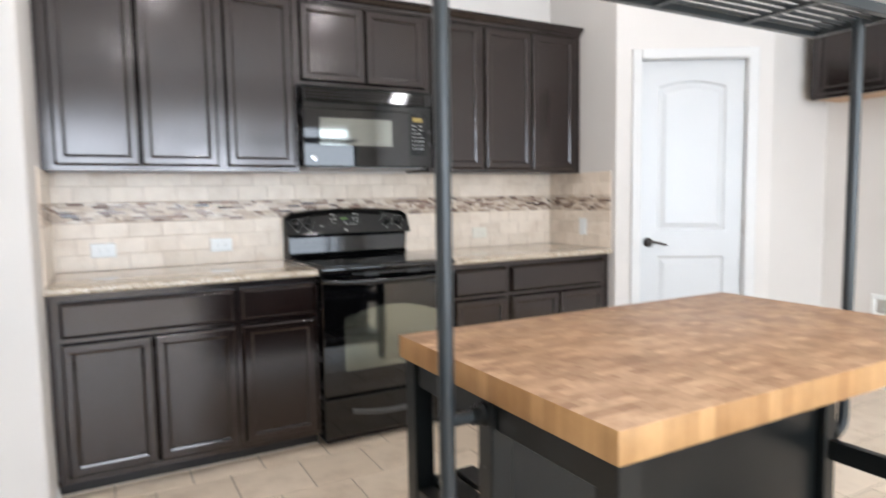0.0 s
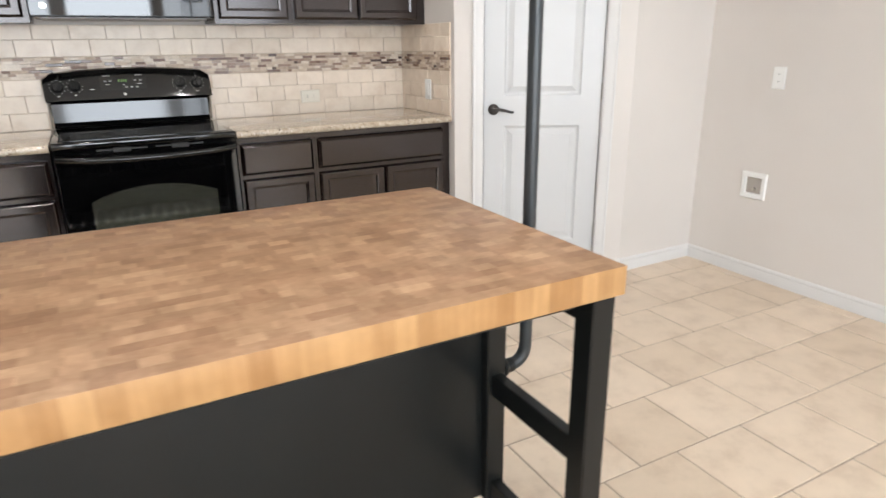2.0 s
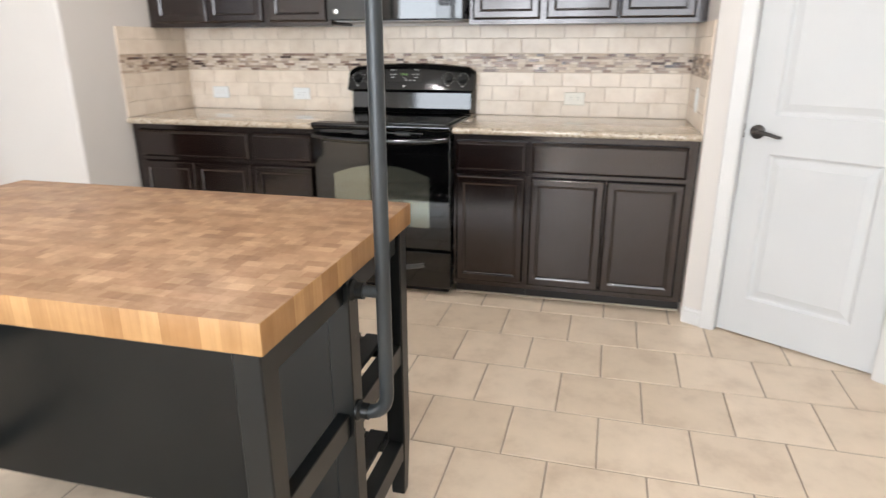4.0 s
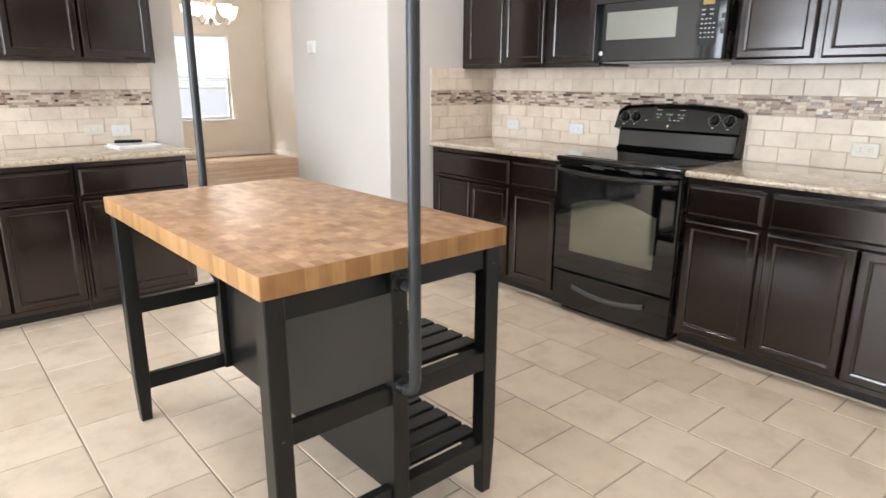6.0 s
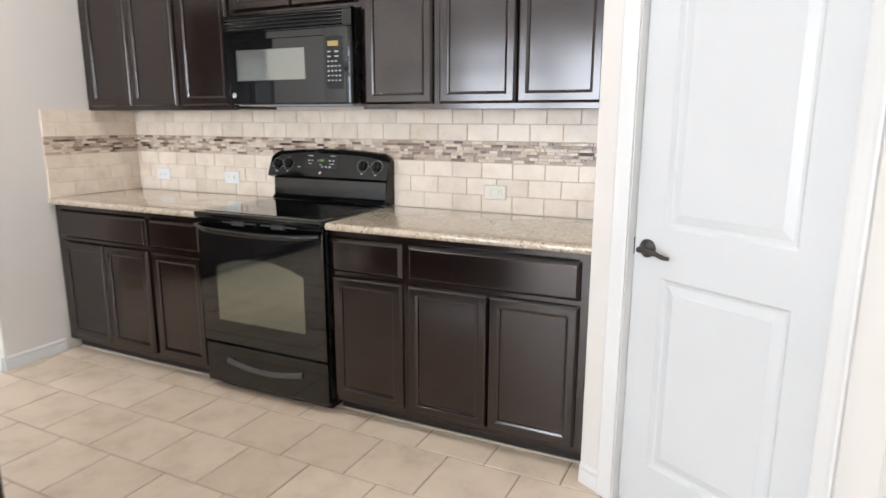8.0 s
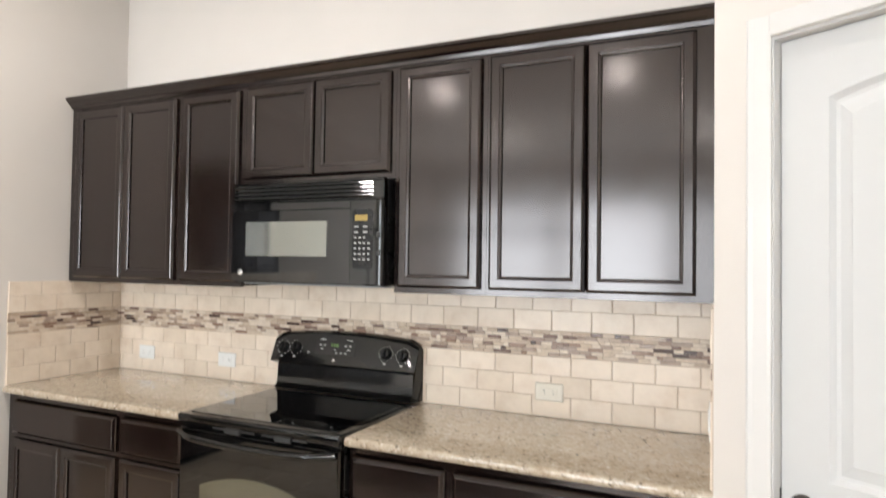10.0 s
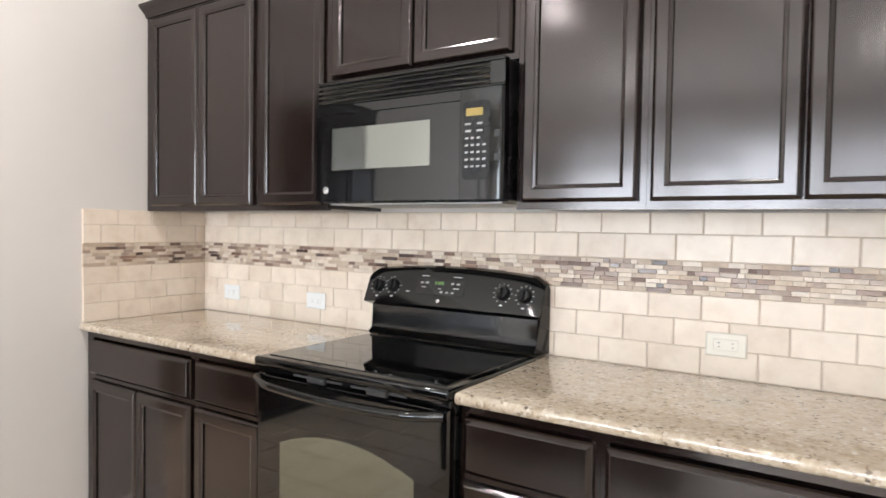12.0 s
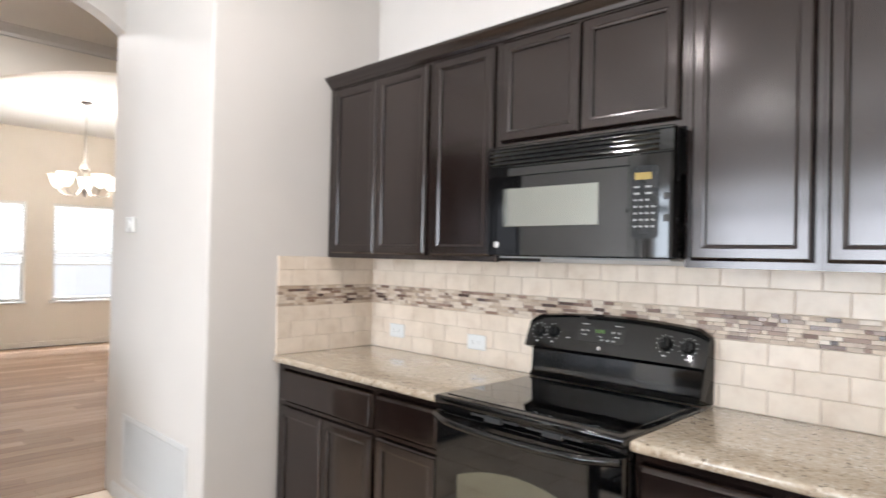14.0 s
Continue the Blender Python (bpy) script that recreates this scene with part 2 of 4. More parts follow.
M_DIGITS = emitter("green_digits", (0.10, 0.2, 0.05), 0.35)
M_SHADE = emitter("lit_glass_shade", (1.0, 0.93, 0.82), 2.0)
M_BACKDROP = emitter("bright_outdoors", (0.93, 0.97, 1.0), 0.8)
bsdf(M_BACKDROP).inputs["Base Color"].default_value = (0.1, 0.1, 0.1, 1)
M_PANE = material("window_glass", (1, 1, 1), 0.0)
bsdf(M_PANE).inputs["Transmission Weight"].default_value = 1.0
M_BLIND = material("white_blind", (0.72, 0.71, 0.68), 0.5)
bsdf(M_BLIND).inputs["Transmission Weight"].default_value = 0.0


def wood_floor():
    m = material("oak_planks", rough=0.5, spec=0.3)
    v, mp = coords(m, (10, 0.8, 10), True)
    r = object_random(m)
    g = noise_fac(m, v, 4, 6, 0.6)
    a = ramp(m, r, [(0.0, (0.27, 0.165, 0.10)), (0.5, (0.36, 0.235, 0.15)), (1.0, (0.45, 0.31, 0.21))])
    b = ramp(m, g, [(0.3, (0.7, 0.66, 0.62)), (0.7, (1, 1, 1))])
    link(m, mix(m, 1.0, a, b, "MULTIPLY"), bsdf(m).inputs["Base Color"])
    bump(m, g, 0.1, 0.001)
    return m


M_PLANK = wood_floor()


# ---- mesh helpers ----
def box(bm, x0, x1, y0, y1, z0, z1, bev=0.0, seg=1):
    made = bmesh.ops.create_cube(bm, size=1.0)["verts"]
    for v in made:
        v.co = Vector(((x0 + x1) / 2 + v.co.x * (x1 - x0), (y0 + y1) / 2 + v.co.y * (y1 - y0), (z0 + z1) / 2 + v.co.z * (z1 - z0)))
    if bev:
        edges = {e for v in made for e in v.link_edges}
        bmesh.ops.bevel(bm, geom=list(edges), offset=bev, segments=seg, affect="EDGES", profile=0.5)


def loft(bm, loops, cap0=True, cap1=True, closed=True):
    rings = [[bm.verts.new(p) for p in loop] for loop in loops]
    n = len(rings[0])
    for a, b in zip(rings, rings[1:]):
        for i in range(n if closed else n - 1):
            j = (i + 1) % n
            bm.faces.new((a[i], a[j], b[j], b[i]))
    if cap0:
        bm.faces.new(rings[0][::-1])
    if cap1:
        bm.faces.new(rings[-1])


def tidy(bm):
    bmesh.ops.recalc_face_normals(bm, faces=bm.faces[:])


def prism(bm, pts, axis, a0, a1):
    """A polygon of (u, v) points swept along an axis: x: (y, z), y: (x, z), z: (x, y)."""
    def at(u, v, a):
        return {"x": (a, u, v), "y": (u, a, v), "z": (u, v, a)}[axis]
    loft(bm, [[at(u, v, a0) for u, v in pts], [at(u, v, a1) for u, v in pts]])


def tube(bm, pts, r, seg=12):
    pts = [Vector(p) for p in pts]
    loops, up = [], None
    for i, p in enumerate(pts):
        d = (pts[min(i + 1, len(pts) - 1)] - pts[max(i - 1, 0)]).normalized()
        if up is None:
            up = d.orthogonal().normalized()
        side = d.cross(up).normalized()
        up = side.cross(d).normalized()
        rr = r[i] if isinstance(r, (list, tuple)) else r
        loops.append([p + rr * (math.cos(2 * math.pi * k / seg) * up + math.sin(2 * math.pi * k / seg) * side) for k in range(seg)])
    loft(bm, loops)


def bend(p0, corner, p1, r, n=6):
    """Points of a rounded corner between two straight runs."""
    p0, corner, p1 = Vector(p0), Vector(corner), Vector(p1)
    a = corner + (p0 - corner).normalized() * r
    b = corner + (p1 - corner).normalized() * r
    return [(1 - t) ** 2 * a + 2 * t * (1 - t) * corner + t * t * b for t in [i / n for i in range(n + 1)]]


def lathe(bm, profile, seg=20, centre=(0, 0, 0), axis="z"):
    loops = []
    for r, h in profile:
        loop = []
        for k in range(seg):
            a = 2 * math.pi * k / seg
            u, v = r * math.cos(a), r * math.sin(a)
            q = {"z": (u, v, h), "y": (u, h, v), "x": (h, u, v)}[axis]
            loop.append(Vector(centre) + Vector(q))
        loops.append(loop)
    loft(bm, loops)


def rect(x0, x1, z0, z1, y, inset=0.0, arch=0.0, n=10):
    """A rectangle in the plane y, counted round; arch: rise of its top edge."""
    a, b, c, d = x0 + inset, x1 - inset, z0 + inset, z1 - inset
    pts = [(a, y, c), (b, y, c)]
    if arch:
        for i in range(n + 1):
            t = i / n
            pts.append((b + (a - b) * t, y, d - arch * (2 * t - 1) ** 2))
    else:
        pts += [(b, y, d), (a, y, d)]
    return pts


def mesh_of(name, bm, mat, smooth=None):
    tidy(bm)
    me = bpy.data.meshes.new(name)
    bm.to_mesh(me)
    bm.free()
    for one in (mat if isinstance(mat, (list, tuple)) else [mat]):
        me.materials.append(one)
    if smooth:
        me.shade_smooth()
        me.set_sharp_from_angle(angle=radians(smooth))
    return me


def part(name, bm, mat, parent, label="", smooth=None):
    ob = new(name, mesh_of(name, bm, mat, smooth))
    ob.parent = parent
    return tagged(ob, label)


def thing(name, m, label, category, group="", kind=""):
    ob = new(name)
    ob.matrix_world = m
    ob.empty_display_size = 0.1
    return tagged(ob, label, category, group, kind)


def structure(name, bm, mat, label, category, smooth=None, m=None):
    ob = new(name, mesh_of(name, bm, mat, smooth))
    if m is not None:
        ob.matrix_world = m
    return tagged(ob, label, category, "", "structure")


def boxes(*rows):
    bm = bmesh.new()
    for row in rows:
        box(bm, *row)
    return bm


# ---- large structure ----
BACK, RIGHT, WEST, STUB = 4.40, 4.548, -1.145, 3.41
T = 0.12
XS = 3.12
P0, DIAG = (XS, 3.738), -31.0
D_LEN = 0.975
D_END = (P0[0] + D_LEN * math.cos(radians(DIAG)), P0[1] + D_LEN * math.sin(radians(DIAG)))
NOOK = D_END[1]

wall_north = structure("wall_north", boxes((-T, XS + T, BACK, BACK + T, 0, CEIL)), M_WALL, "warm off-white painted kitchen wall behind the range", "wall")

# the stub beside the range run, with soft rounded outer corners
bm = bmesh.new()
r = 0.018
corner = [(0 - r + r * math.cos(a), STUB + r - r * math.sin(a)) for a in [i * math.pi / 10 for i in range(6)]]
prism(bm, corner + [(WEST + 0.001, STUB), (WEST + 0.001, STUB + T), (-T, STUB + T), (-T, BACK), (0, BACK)], "z", 0, CEIL)
wall_west = structure("wall_west", bm, M_WALL, "warm off-white painted wall stub beside the cabinets", "wall", 40)

wall_east_side = structure("wall_pantry_side", boxes((XS, XS + T, P0[1], BACK, 0, CEIL)), M_WALL, "short off-white wall beside the pantry", "wall")

# pantry wall, set at an angle, with the door's opening
OP0, OP1, OPH = 0.149, 0.829, 2.12
bm = boxes((0, OP0, 0, T, 0, CEIL), (OP1, D_LEN, 0, T, 0, CEIL), (OP0, OP1, 0, T, OPH, CEIL))
DM = pose(P0[0], P0[1], 0, 0, 0, DIAG)
wall_pantry = structure("wall_pantry", bm, M_WALL, "angled off-white wall with the pantry door", "wall", None, DM)
structure("wall_pantry_inside", boxes((3.3, 4.8, 4.5, 4.6, 0, CEIL)), M_WALL, "plain wall closing the pantry", "wall")

wall_nook = structure("wall_nook", boxes((D_END[0], RIGHT + T, NOOK, NOOK + T, 0, CEIL)), M_WALL, "off-white wall of the refrigerator nook", "wall")
wall_east = structure("wall_east", boxes((RIGHT, RIGHT + T, SOUTH - T, NOOK, 0, CEIL)), M_WALL, "off-white painted wall of the refrigerator nook", "wall")

# south wall with two wide openings for daylight
rows, last = [], WEST - T
for a, c in SOUTH_WINDOWS:
    rows += [(last, a, SOUTH - T, SOUTH, 0, CEIL), (a, c, SOUTH - T, SOUTH, 0, SZ0), (a, c, SOUTH - T, SOUTH, SZ1, CEIL)]
    last = c
rows.append((last, RIGHT + T, SOUTH - T, SOUTH, 0, CEIL))
bm = boxes(*rows)
wall_south = structure("wall_south", bm, M_WALL, "plain off-white wall with wide windows", "wall")


def arch_wall(name, x0, x1, y0, y1, oy0, oy1, spring, rise, mat, label):
    """A wall along y with an arched opening."""
    bm = boxes((x0, x1, y0, oy0, 0, CEIL), (x0, x1, oy1, y1, 0, CEIL))
    n, half, mid = 16, (oy1 - oy0) / 2, (oy0 + oy1) / 2
    rad = (half * half + rise * rise) / (2 * rise)
    pts = []
    for i in range(n + 1):
        u = -half + 2 * half * i / n
        pts.append((mid + u, spring + math.sqrt(rad * rad - u * u) - (rad - rise)))
    for (a, za), (b, zb) in zip(pts, pts[1:]):
        prism(bm, [(a, za), (b, zb), (b, CEIL), (a, CEIL)], "x", x0, x1)
    return structure(name, bm, mat, label, "wall")


wall_arch = arch_wall("wall_arch", WEST - T, WEST, SOUTH, STUB + T, 2.46, STUB, 2.72, 0.165, M_WALL, "off-white wall with an arched passage to the hall")
wall_arch_2 = arch_wall("wall_hall_arch", -3.12, -3.0, 0.9, 6.5, 2.8, 6.0, 2.59, 0.396, M_DINING, "cream wall with a wide arch to the dining room")
wall_hall = structure("wall_hall", boxes((-3.0, WEST - T, 0.78, 0.9, 0, CEIL), (-3.0, -0.12, 6.38, 6.5, 0, CEIL), (-0.24, -0.12, STUB + T, 6.38, 0, CEIL)), M_DINING, "cream painted hall wall", "wall")
wall_dining = structure("wall_dining_side", boxes((FARX - T, -3.12, 6.3, 6.42, 0, CEIL), (FARX - T, -3.12, 0.78, 0.9, 0, CEIL)), M_DINING, "cream painted dining room wall", "wall")
WIN = [(3.40, 4.34), (4.68, 5.62)]
WZ0, WZ1 = 0.66, 2.09
rows, last = [], 0.9
for a, b in WIN:
    rows += [(FARX - T, FARX, last, a, 0, CEIL), (FARX - T, FARX, a, b, 0, WZ0), (FARX - T, FARX, a, b, WZ1, CEIL)]
    last = b
rows.append((FARX - T, FARX, last, 6.3, 0, CEIL))
wall_far = structure("wall_dining_far", boxes(*rows), M_DINING, "cream painted dining wall with two windows", "wall")

ceiling = structure("ceiling", boxes((WEST - T, RIGHT + T, SOUTH - T, BACK + T, CEIL, CEIL + 0.1)), M_CEIL, "white textured kitchen ceiling", "ceiling")
ceiling_2 = structure("ceiling_dining", boxes((FARX - T, WEST - T, 0.78, 6.5, CEIL, CEIL + 0.1), (WEST - T, -0.12, BACK + T, 6.5, CEIL, CEIL + 0.1)), M_CEIL, "white ceiling of the hall and dining room", "ceiling")
floor = structure("floor", boxes((WEST - T, RIGHT + T, SOUTH - T, BACK + T, -0.1, -0.003)), M_GROUT, "beige ceramic floor tiles in a running bond", "floor")
floor_2 = structure("floor_wood", boxes((FARX - T, WEST - T, 0.78, 6.5, -0.1, -0.004), (WEST - T, -0.12, BACK + T, 6.5, -0.1, -0.004)), M_TOE, "oak plank floor of the hall and dining room", "floor")


def baseboard(name, m, length, label="white painted baseboard", mat=None):
    bm = bmesh.new()
    prof = [(0, 0), (-0.013, 0), (-0.013, 0.05), (-0.009, 0.057), (-0.011, 0.062), (-0.010, 0.07), (-0.004, 0.078), (0, 0.08)]
    prism(bm, prof, "x", 0, length)
    return structure(name, bm, mat or M_TRIM, label, "baseboard", 40, m)


baseboard("baseboard_nook", pose(D_END[0], NOOK, 0), RIGHT - D_END[0])
baseboard("baseboard_east", pose(RIGHT, NOOK, 0, 0, 0, -90), NOOK - SOUTH)
baseboard("baseboard_stub", pose(WEST, STUB, 0), -WEST - 0.001)
baseboard("baseboard_stub_side", pose(0, STUB, 0, 0, 0, 90), 3.765 - STUB)
baseboard("baseboard_pier", pose(WEST, 2.30, 0, 0, 0, 90), 0.16)
baseboard("baseboard_far", pose(FARX, 0.9, 0, 0, 0, 90), 5.4, "cream painted baseboard", M_DINING)
baseboard("baseboard_dining", pose(FARX, 6.3, 0), 4.55, "cream painted baseboard", M_DINING)

# crown moulding of the hall
bm = bmesh.new()
prism(bm, [(-3.0, CEIL), (-2.93, CEIL), (-2.94, CEIL - 0.02), (-2.98, CEIL - 0.06), (-2.985, CEIL - 0.085), (-3.0, CEIL - 0.09)], "y", 0.9, 6.38)
structure("trim_crown", bm, M_TRIM, "white crown moulding above the hall arch", "trim")

# crown moulding of the kitchen
bm = bmesh.new()
prism(bm, [(BACK, CEIL), (BACK - 0.07, CEIL), (BACK - 0.068, CEIL - 0.014), (BACK - 0.05, CEIL - 0.03), (BACK - 0.022, CEIL - 0.055), (BACK - 0.016, CEIL - 0.07), (BACK - 0.012, CEIL - 0.088), (BACK, CEIL - 0.092)], "x", 0.0, XS)
structure("trim_crown_kitchen", bm, M_TRIM, "white crown moulding above the range wall", "trim")

# wood to tile threshold under the arch
structure("trim_threshold", boxes((WEST - T - 0.02, WEST - T + 0.03, 2.46, STUB, -0.003, 0.006, 0.003)), M_PLANK, "oak threshold strip under the arch", "trim")


# ---- windows ----
def window(name, m, w, h, lites, blinds, label):
    """Set in a wall whose inner face is y = 0, sill at z = 0; the outside is +y."""
    win = thing(name, m, label, "window", "", "structure")
    bm = boxes((0, w, 0.05, 0.1, 0, 0.05, 0.004), (0, w, 0.05, 0.1, h - 0.05, h, 0.004), (0, 0.05, 0.05, 0.1, 0.05, h - 0.05), (w - 0.05, w, 0.05, 0.1, 0.05, h - 0.05),
               (0.05, w - 0.05, 0.055, 0.095, h * 0.5 - 0.02, h * 0.5 + 0.02))
    for k in range(1, lites):
        x = w * k / lites
        box(bm, x - 0.03, x + 0.03, 0.052, 0.098, 0.05, h - 0.05)
    part("window_frame", bm, M_TRIM, win)
    part("window_sill", boxes((-0.03, w + 0.03, -0.035, 0.05, -0.03, 0.0, 0.004)), M_TRIM, win)
    pane = part("pane", boxes((0.05, w - 0.05, 0.074, 0.078, 0.05, h - 0.05)), M_PANE, win)
    pane.visible_shadow = False
    if blinds:
        bl = thing("window_blind", m, "white horizontal slat blind, lowered and half open", "blind", "dining window blinds")
        part("headrail", boxes((0.02, w - 0.02, 0.0, 0.045, h - 0.045, h - 0.002, 0.004)), M_BLIND, bl)
        bm = bmesh.new()
        z = h * 0.40
        while z < h - 0.06:
            loft(bm, [[(0.025, 0.002, z + 0.006), (0.025, 0.042, z - 0.006), (0.025, 0.041, z - 0.0085), (0.025, 0.001, z + 0.0035)],
                      [(w - 0.025, 0.002, z + 0.006), (w - 0.025, 0.042, z - 0.006), (w - 0.025, 0.041, z - 0.0085), (w - 0.025, 0.001, z + 0.0035)]])
            z += 0.043
        tagged(part("slats", bm, M_BLIND, bl), "", "", "", "stuff")
        part("bottom_rail", boxes((0.02, w - 0.02, 0.005, 0.04, h * 0.40 - 0.05, h * 0.40 - 0.03, 0.003)), M_BLIND, bl)
    return win


for k, (a, b) in enumerate(WIN):
    window("window_%d" % (k + 1), pose(FARX, a, WZ0, 0, 0, 90), b - a, WZ1 - WZ0, 1, True, "white dining window with a slat blind against bright daylight")
for k, (a, c) in enumerate(SOUTH_WINDOWS):
    window("window_%d" % (k + 3), pose(c, SOUTH, SZ0, 0, 0, 180), c - a, SZ1 - SZ0, 1, False, "tall white-framed window of the breakfast area")
structure("backdrop_west", boxes((FARX - 3.2, FARX - 3.1, -2, 11, -1, 6)), M_BACKDROP, "bright overcast daylight outside", "backdrop")
structure("backdrop_south", boxes((-4, 9, SOUTH - 4.2, SOUTH - 4.1, -1, 6)), M_BACKDROP, "bright overcast daylight outside", "backdrop")
structure("ground", boxes((-40, 40, -40, 40, -0.3, -0.2)), M_GROUT, "plain ground around the house", "ground")


# ---- cabinets ----
def front_loops(x0, x1, z0, z1, y, t, border, sunk, arch=0.0):
    """Rings of a framed front that stands t proud of the plane y, towards -y."""
    return [rect(x0, x1, z0, z1, y), rect(x0, x1, z0, z1, y - t + 0.011), rect(x0, x1, z0, z1, y - t + 0.002, 0.007), rect(x0, x1, z0, z1, y - t, 0.011),
            rect(x0, x1, z0, z1, y - t, border), rect(x0, x1, z0, z1, y - t + 0.0025, border + 0.002),
            rect(x0, x1, z0, z1, y - t + 0.0045, border + 0.0085), rect(x0, x1, z0, z1, y - t + 0.006, border + 0.0115),
            rect(x0, x1, z0, z1, y - t + sunk, border + 0.0125)]


def cab_door(x0, x1, z0, z1, parent, border=0.038):
    bm = bmesh.new()
    loops = front_loops(x0, x1, z0, z1, -0.001, 0.02, border, 0.012)
    loft(bm, loops, True, False)
    d = part("door", bm, M_CAB, parent)
    bm = bmesh.new()
    i = border + 0.0131
    loft(bm, [rect(x0, x1, z0, z1, -0.005, i), rect(x0, x1, z0, z1, -0.0095, i)])
    part("panel", bm, M_CAB, d)
    return d


def cab_drawer(x0, x1, z0, z1, parent):
    bm = bmesh.new()
    loft(bm, [rect(x0, x1, z0, z1, -0.001), rect(x0, x1, z0, z1, -0.008), rect(x0, x1, z0, z1, -0.0125, 0.004), rect(x0, x1, z0, z1, -0.0135, 0.0055), rect(x0, x1, z0, z1, -0.0195, 0.0125), rect(x0, x1, z0, z1, -0.021, 0.0155)])
    return part("drawer_front", bm, M_CAB, parent)


def base_unit(m, w, doors, label, left=0.022, right=0.022):
    """Local: x along the run, y = 0 at the face frame, back at +y."""
    u = thing("base_cabinet", m, label, "cabinet", "base cabinets")
    part("body", boxes((0, w, 0.018, 0.598, 0.07, 0.885)), M_CAB, u)
    for row in ((0, left, 0, 0.018, 0.07, 0.885), (w - right, w, 0, 0.018, 0.07, 0.885)):
        part("stile", boxes(row), M_CAB, u)
    for row in ((left, w - right, 0, 0.018, 0.862, 0.885), (left, w - right, 0, 0.018, 0.68, 0.70), (left, w - right, 0, 0.018, 0.07, 0.105)):
        part("rail", boxes(row), M_CAB, u)
    part("toe_kick", boxes((0, w, 0.06, 0.08, 0, 0.07)), M_TOE, u)
    part("caulk_line", boxes((0, w, 0.05, 0.0598, 0, 0.009, 0.002)), M_CAULK, u, "pale caulk line at the floor")
    a, b = left - 0.008, w - right + 0.008
    cab_drawer(a, b, 0.70, 0.852, u)
    g = (b - a - 0.006 * (doors - 1)) / doors
    for k in range(doors):
        cab_door(a + k * (g + 0.006), a + k * (g + 0.006) + g, 0.098, 0.678, u)
    return u


def upper_unit(m, w, h, doors, label, left=0.03, right=0.03, depth=0.318, bottom=M_CAB, low=0.022):
    u = thing("wall_cabinet", m, label, "cabinet", "wall cabinets")
    part("body", boxes((0, w, 0.018, depth, 0.02, h)), M_CAB, u)
    for row in ((0, left, 0, 0.018, 0, h), (w - right, w, 0, 0.018, 0, h)):
        part("stile", boxes(row), M_CAB, u)
    for row in ((left, w - right, 0, 0.018, 0, 0.03), (left, w - right, 0, 0.018, h - 0.03, h)):
        part("rail", boxes(row), M_CAB, u)
    part("underside", boxes((0.002, w - 0.002, 0.02, depth - 0.002, 0.005, 0.0185)), bottom, u)
    a, b = left - 0.01, w - right + 0.01
    g = (b - a - 0.005 * (doors - 1)) / doors
    for k in range(doors):
        cab_door(a + k * (g + 0.005), a + k * (g + 0.005) + g, low, h - 0.022, u)
    return u


FACE = 3.80
WOOD = "espresso-stained wooden "
base_unit(pose(0.003, FACE, 0), 0.764, 2, WOOD + "base cabinet with a wide drawer over two doors", 0.05)
base_unit(pose(0.768, FACE, 0), 0.388, 1, WOOD + "narrow base cabinet with a drawer over a door")
base_unit(pose(1.934, FACE, 0), 0.388, 1, WOOD + "narrow base cabinet with a drawer over a door")
base_unit(pose(2.323, FACE, 0), 0.794, 2, WOOD + "base cabinet with a wide drawer over two doors", 0.022, 0.05)

UF, UZ, UH = 4.078, 1.418, 0.912
upper_unit(pose(0.003, UF, UZ), 0.777, UH, 2, WOOD + "two-door wall cabinet over the counter", 0.06)
upper_unit(pose(0.781, UF, UZ), 0.388, UH, 1, WOOD + "single-door wall cabinet beside the microwave")
upper_unit(pose(1.170, UF, 1.875), 0.778, UH - 0.457, 2, WOOD + "short two-door cabinet above the microwave")
upper_unit(pose(1.949, UF, UZ), 0.388, UH, 1, WOOD + "single-door wall cabinet beside the microwave", 0.03)
upper_unit(pose(2.338, UF, UZ), 0.779, UH, 2, WOOD + "two-door wall cabinet over the counter", 0.022, 0.065)


def crown(m, length, label):
    bm = bmesh.new()
    prof = [(0.0, -0.01), (-0.006, -0.01), (-0.010, 0.004), (-0.022, 0.014), (-0.036, 0.03), (-0.042, 0.034), (-0.042, 0.046), (0.0, 0.046)]
    prism(bm, prof, "x", 0, length)
    ob = new("crown_moulding", mesh_of("crown_moulding", bm, M_CAB))
    ob.matrix_world = m
    return tagged(ob, label, "moulding")


crown(pose(-0.0, UF - 0.001, UZ + UH), 3.117, "espresso-stained crown moulding along the wall cabinets")

# over-fridge cabinet on the east wall
upper_unit(pose(4.235, 3.165, 1.845, 0, 0, -90), 0.92, 0.48, 2, "dark two-door cabinet above the empty refrigerator nook", 0.03, 0.03, 0.311, M_INSIDE)

# counter run by the arch
W2F, W2E = -0.50, 2.245
base_unit(pose(W2F, W2E - 0.62, 0, 0, 0, 90), 0.61, 1, WOOD + "base cabinet ending the run by the arch")
base_unit(pose(W2F, W2E - 1.39, 0, 0, 0, 90), 0.765, 2, WOOD + "base cabinet with a drawer over two doors")
base_unit(pose(W2F, W2E - 2.16, 0, 0, 0, 90), 0.765, 2, WOOD + "base cabinet with a drawer over two doors")
upper_unit(pose(-0.775, W2E - 0.84, 1.43, 0, 0, 90), 0.80, UH, 2, WOOD + "two-door wall cabinet at the end by the arch", 0.03, 0.03, 0.368)
crown(pose(-0.774, W2E - 0.84, 1.43 + UH, 0, 0, 90), 0.80, "espresso-stained crown moulding on the cabinet by the arch")


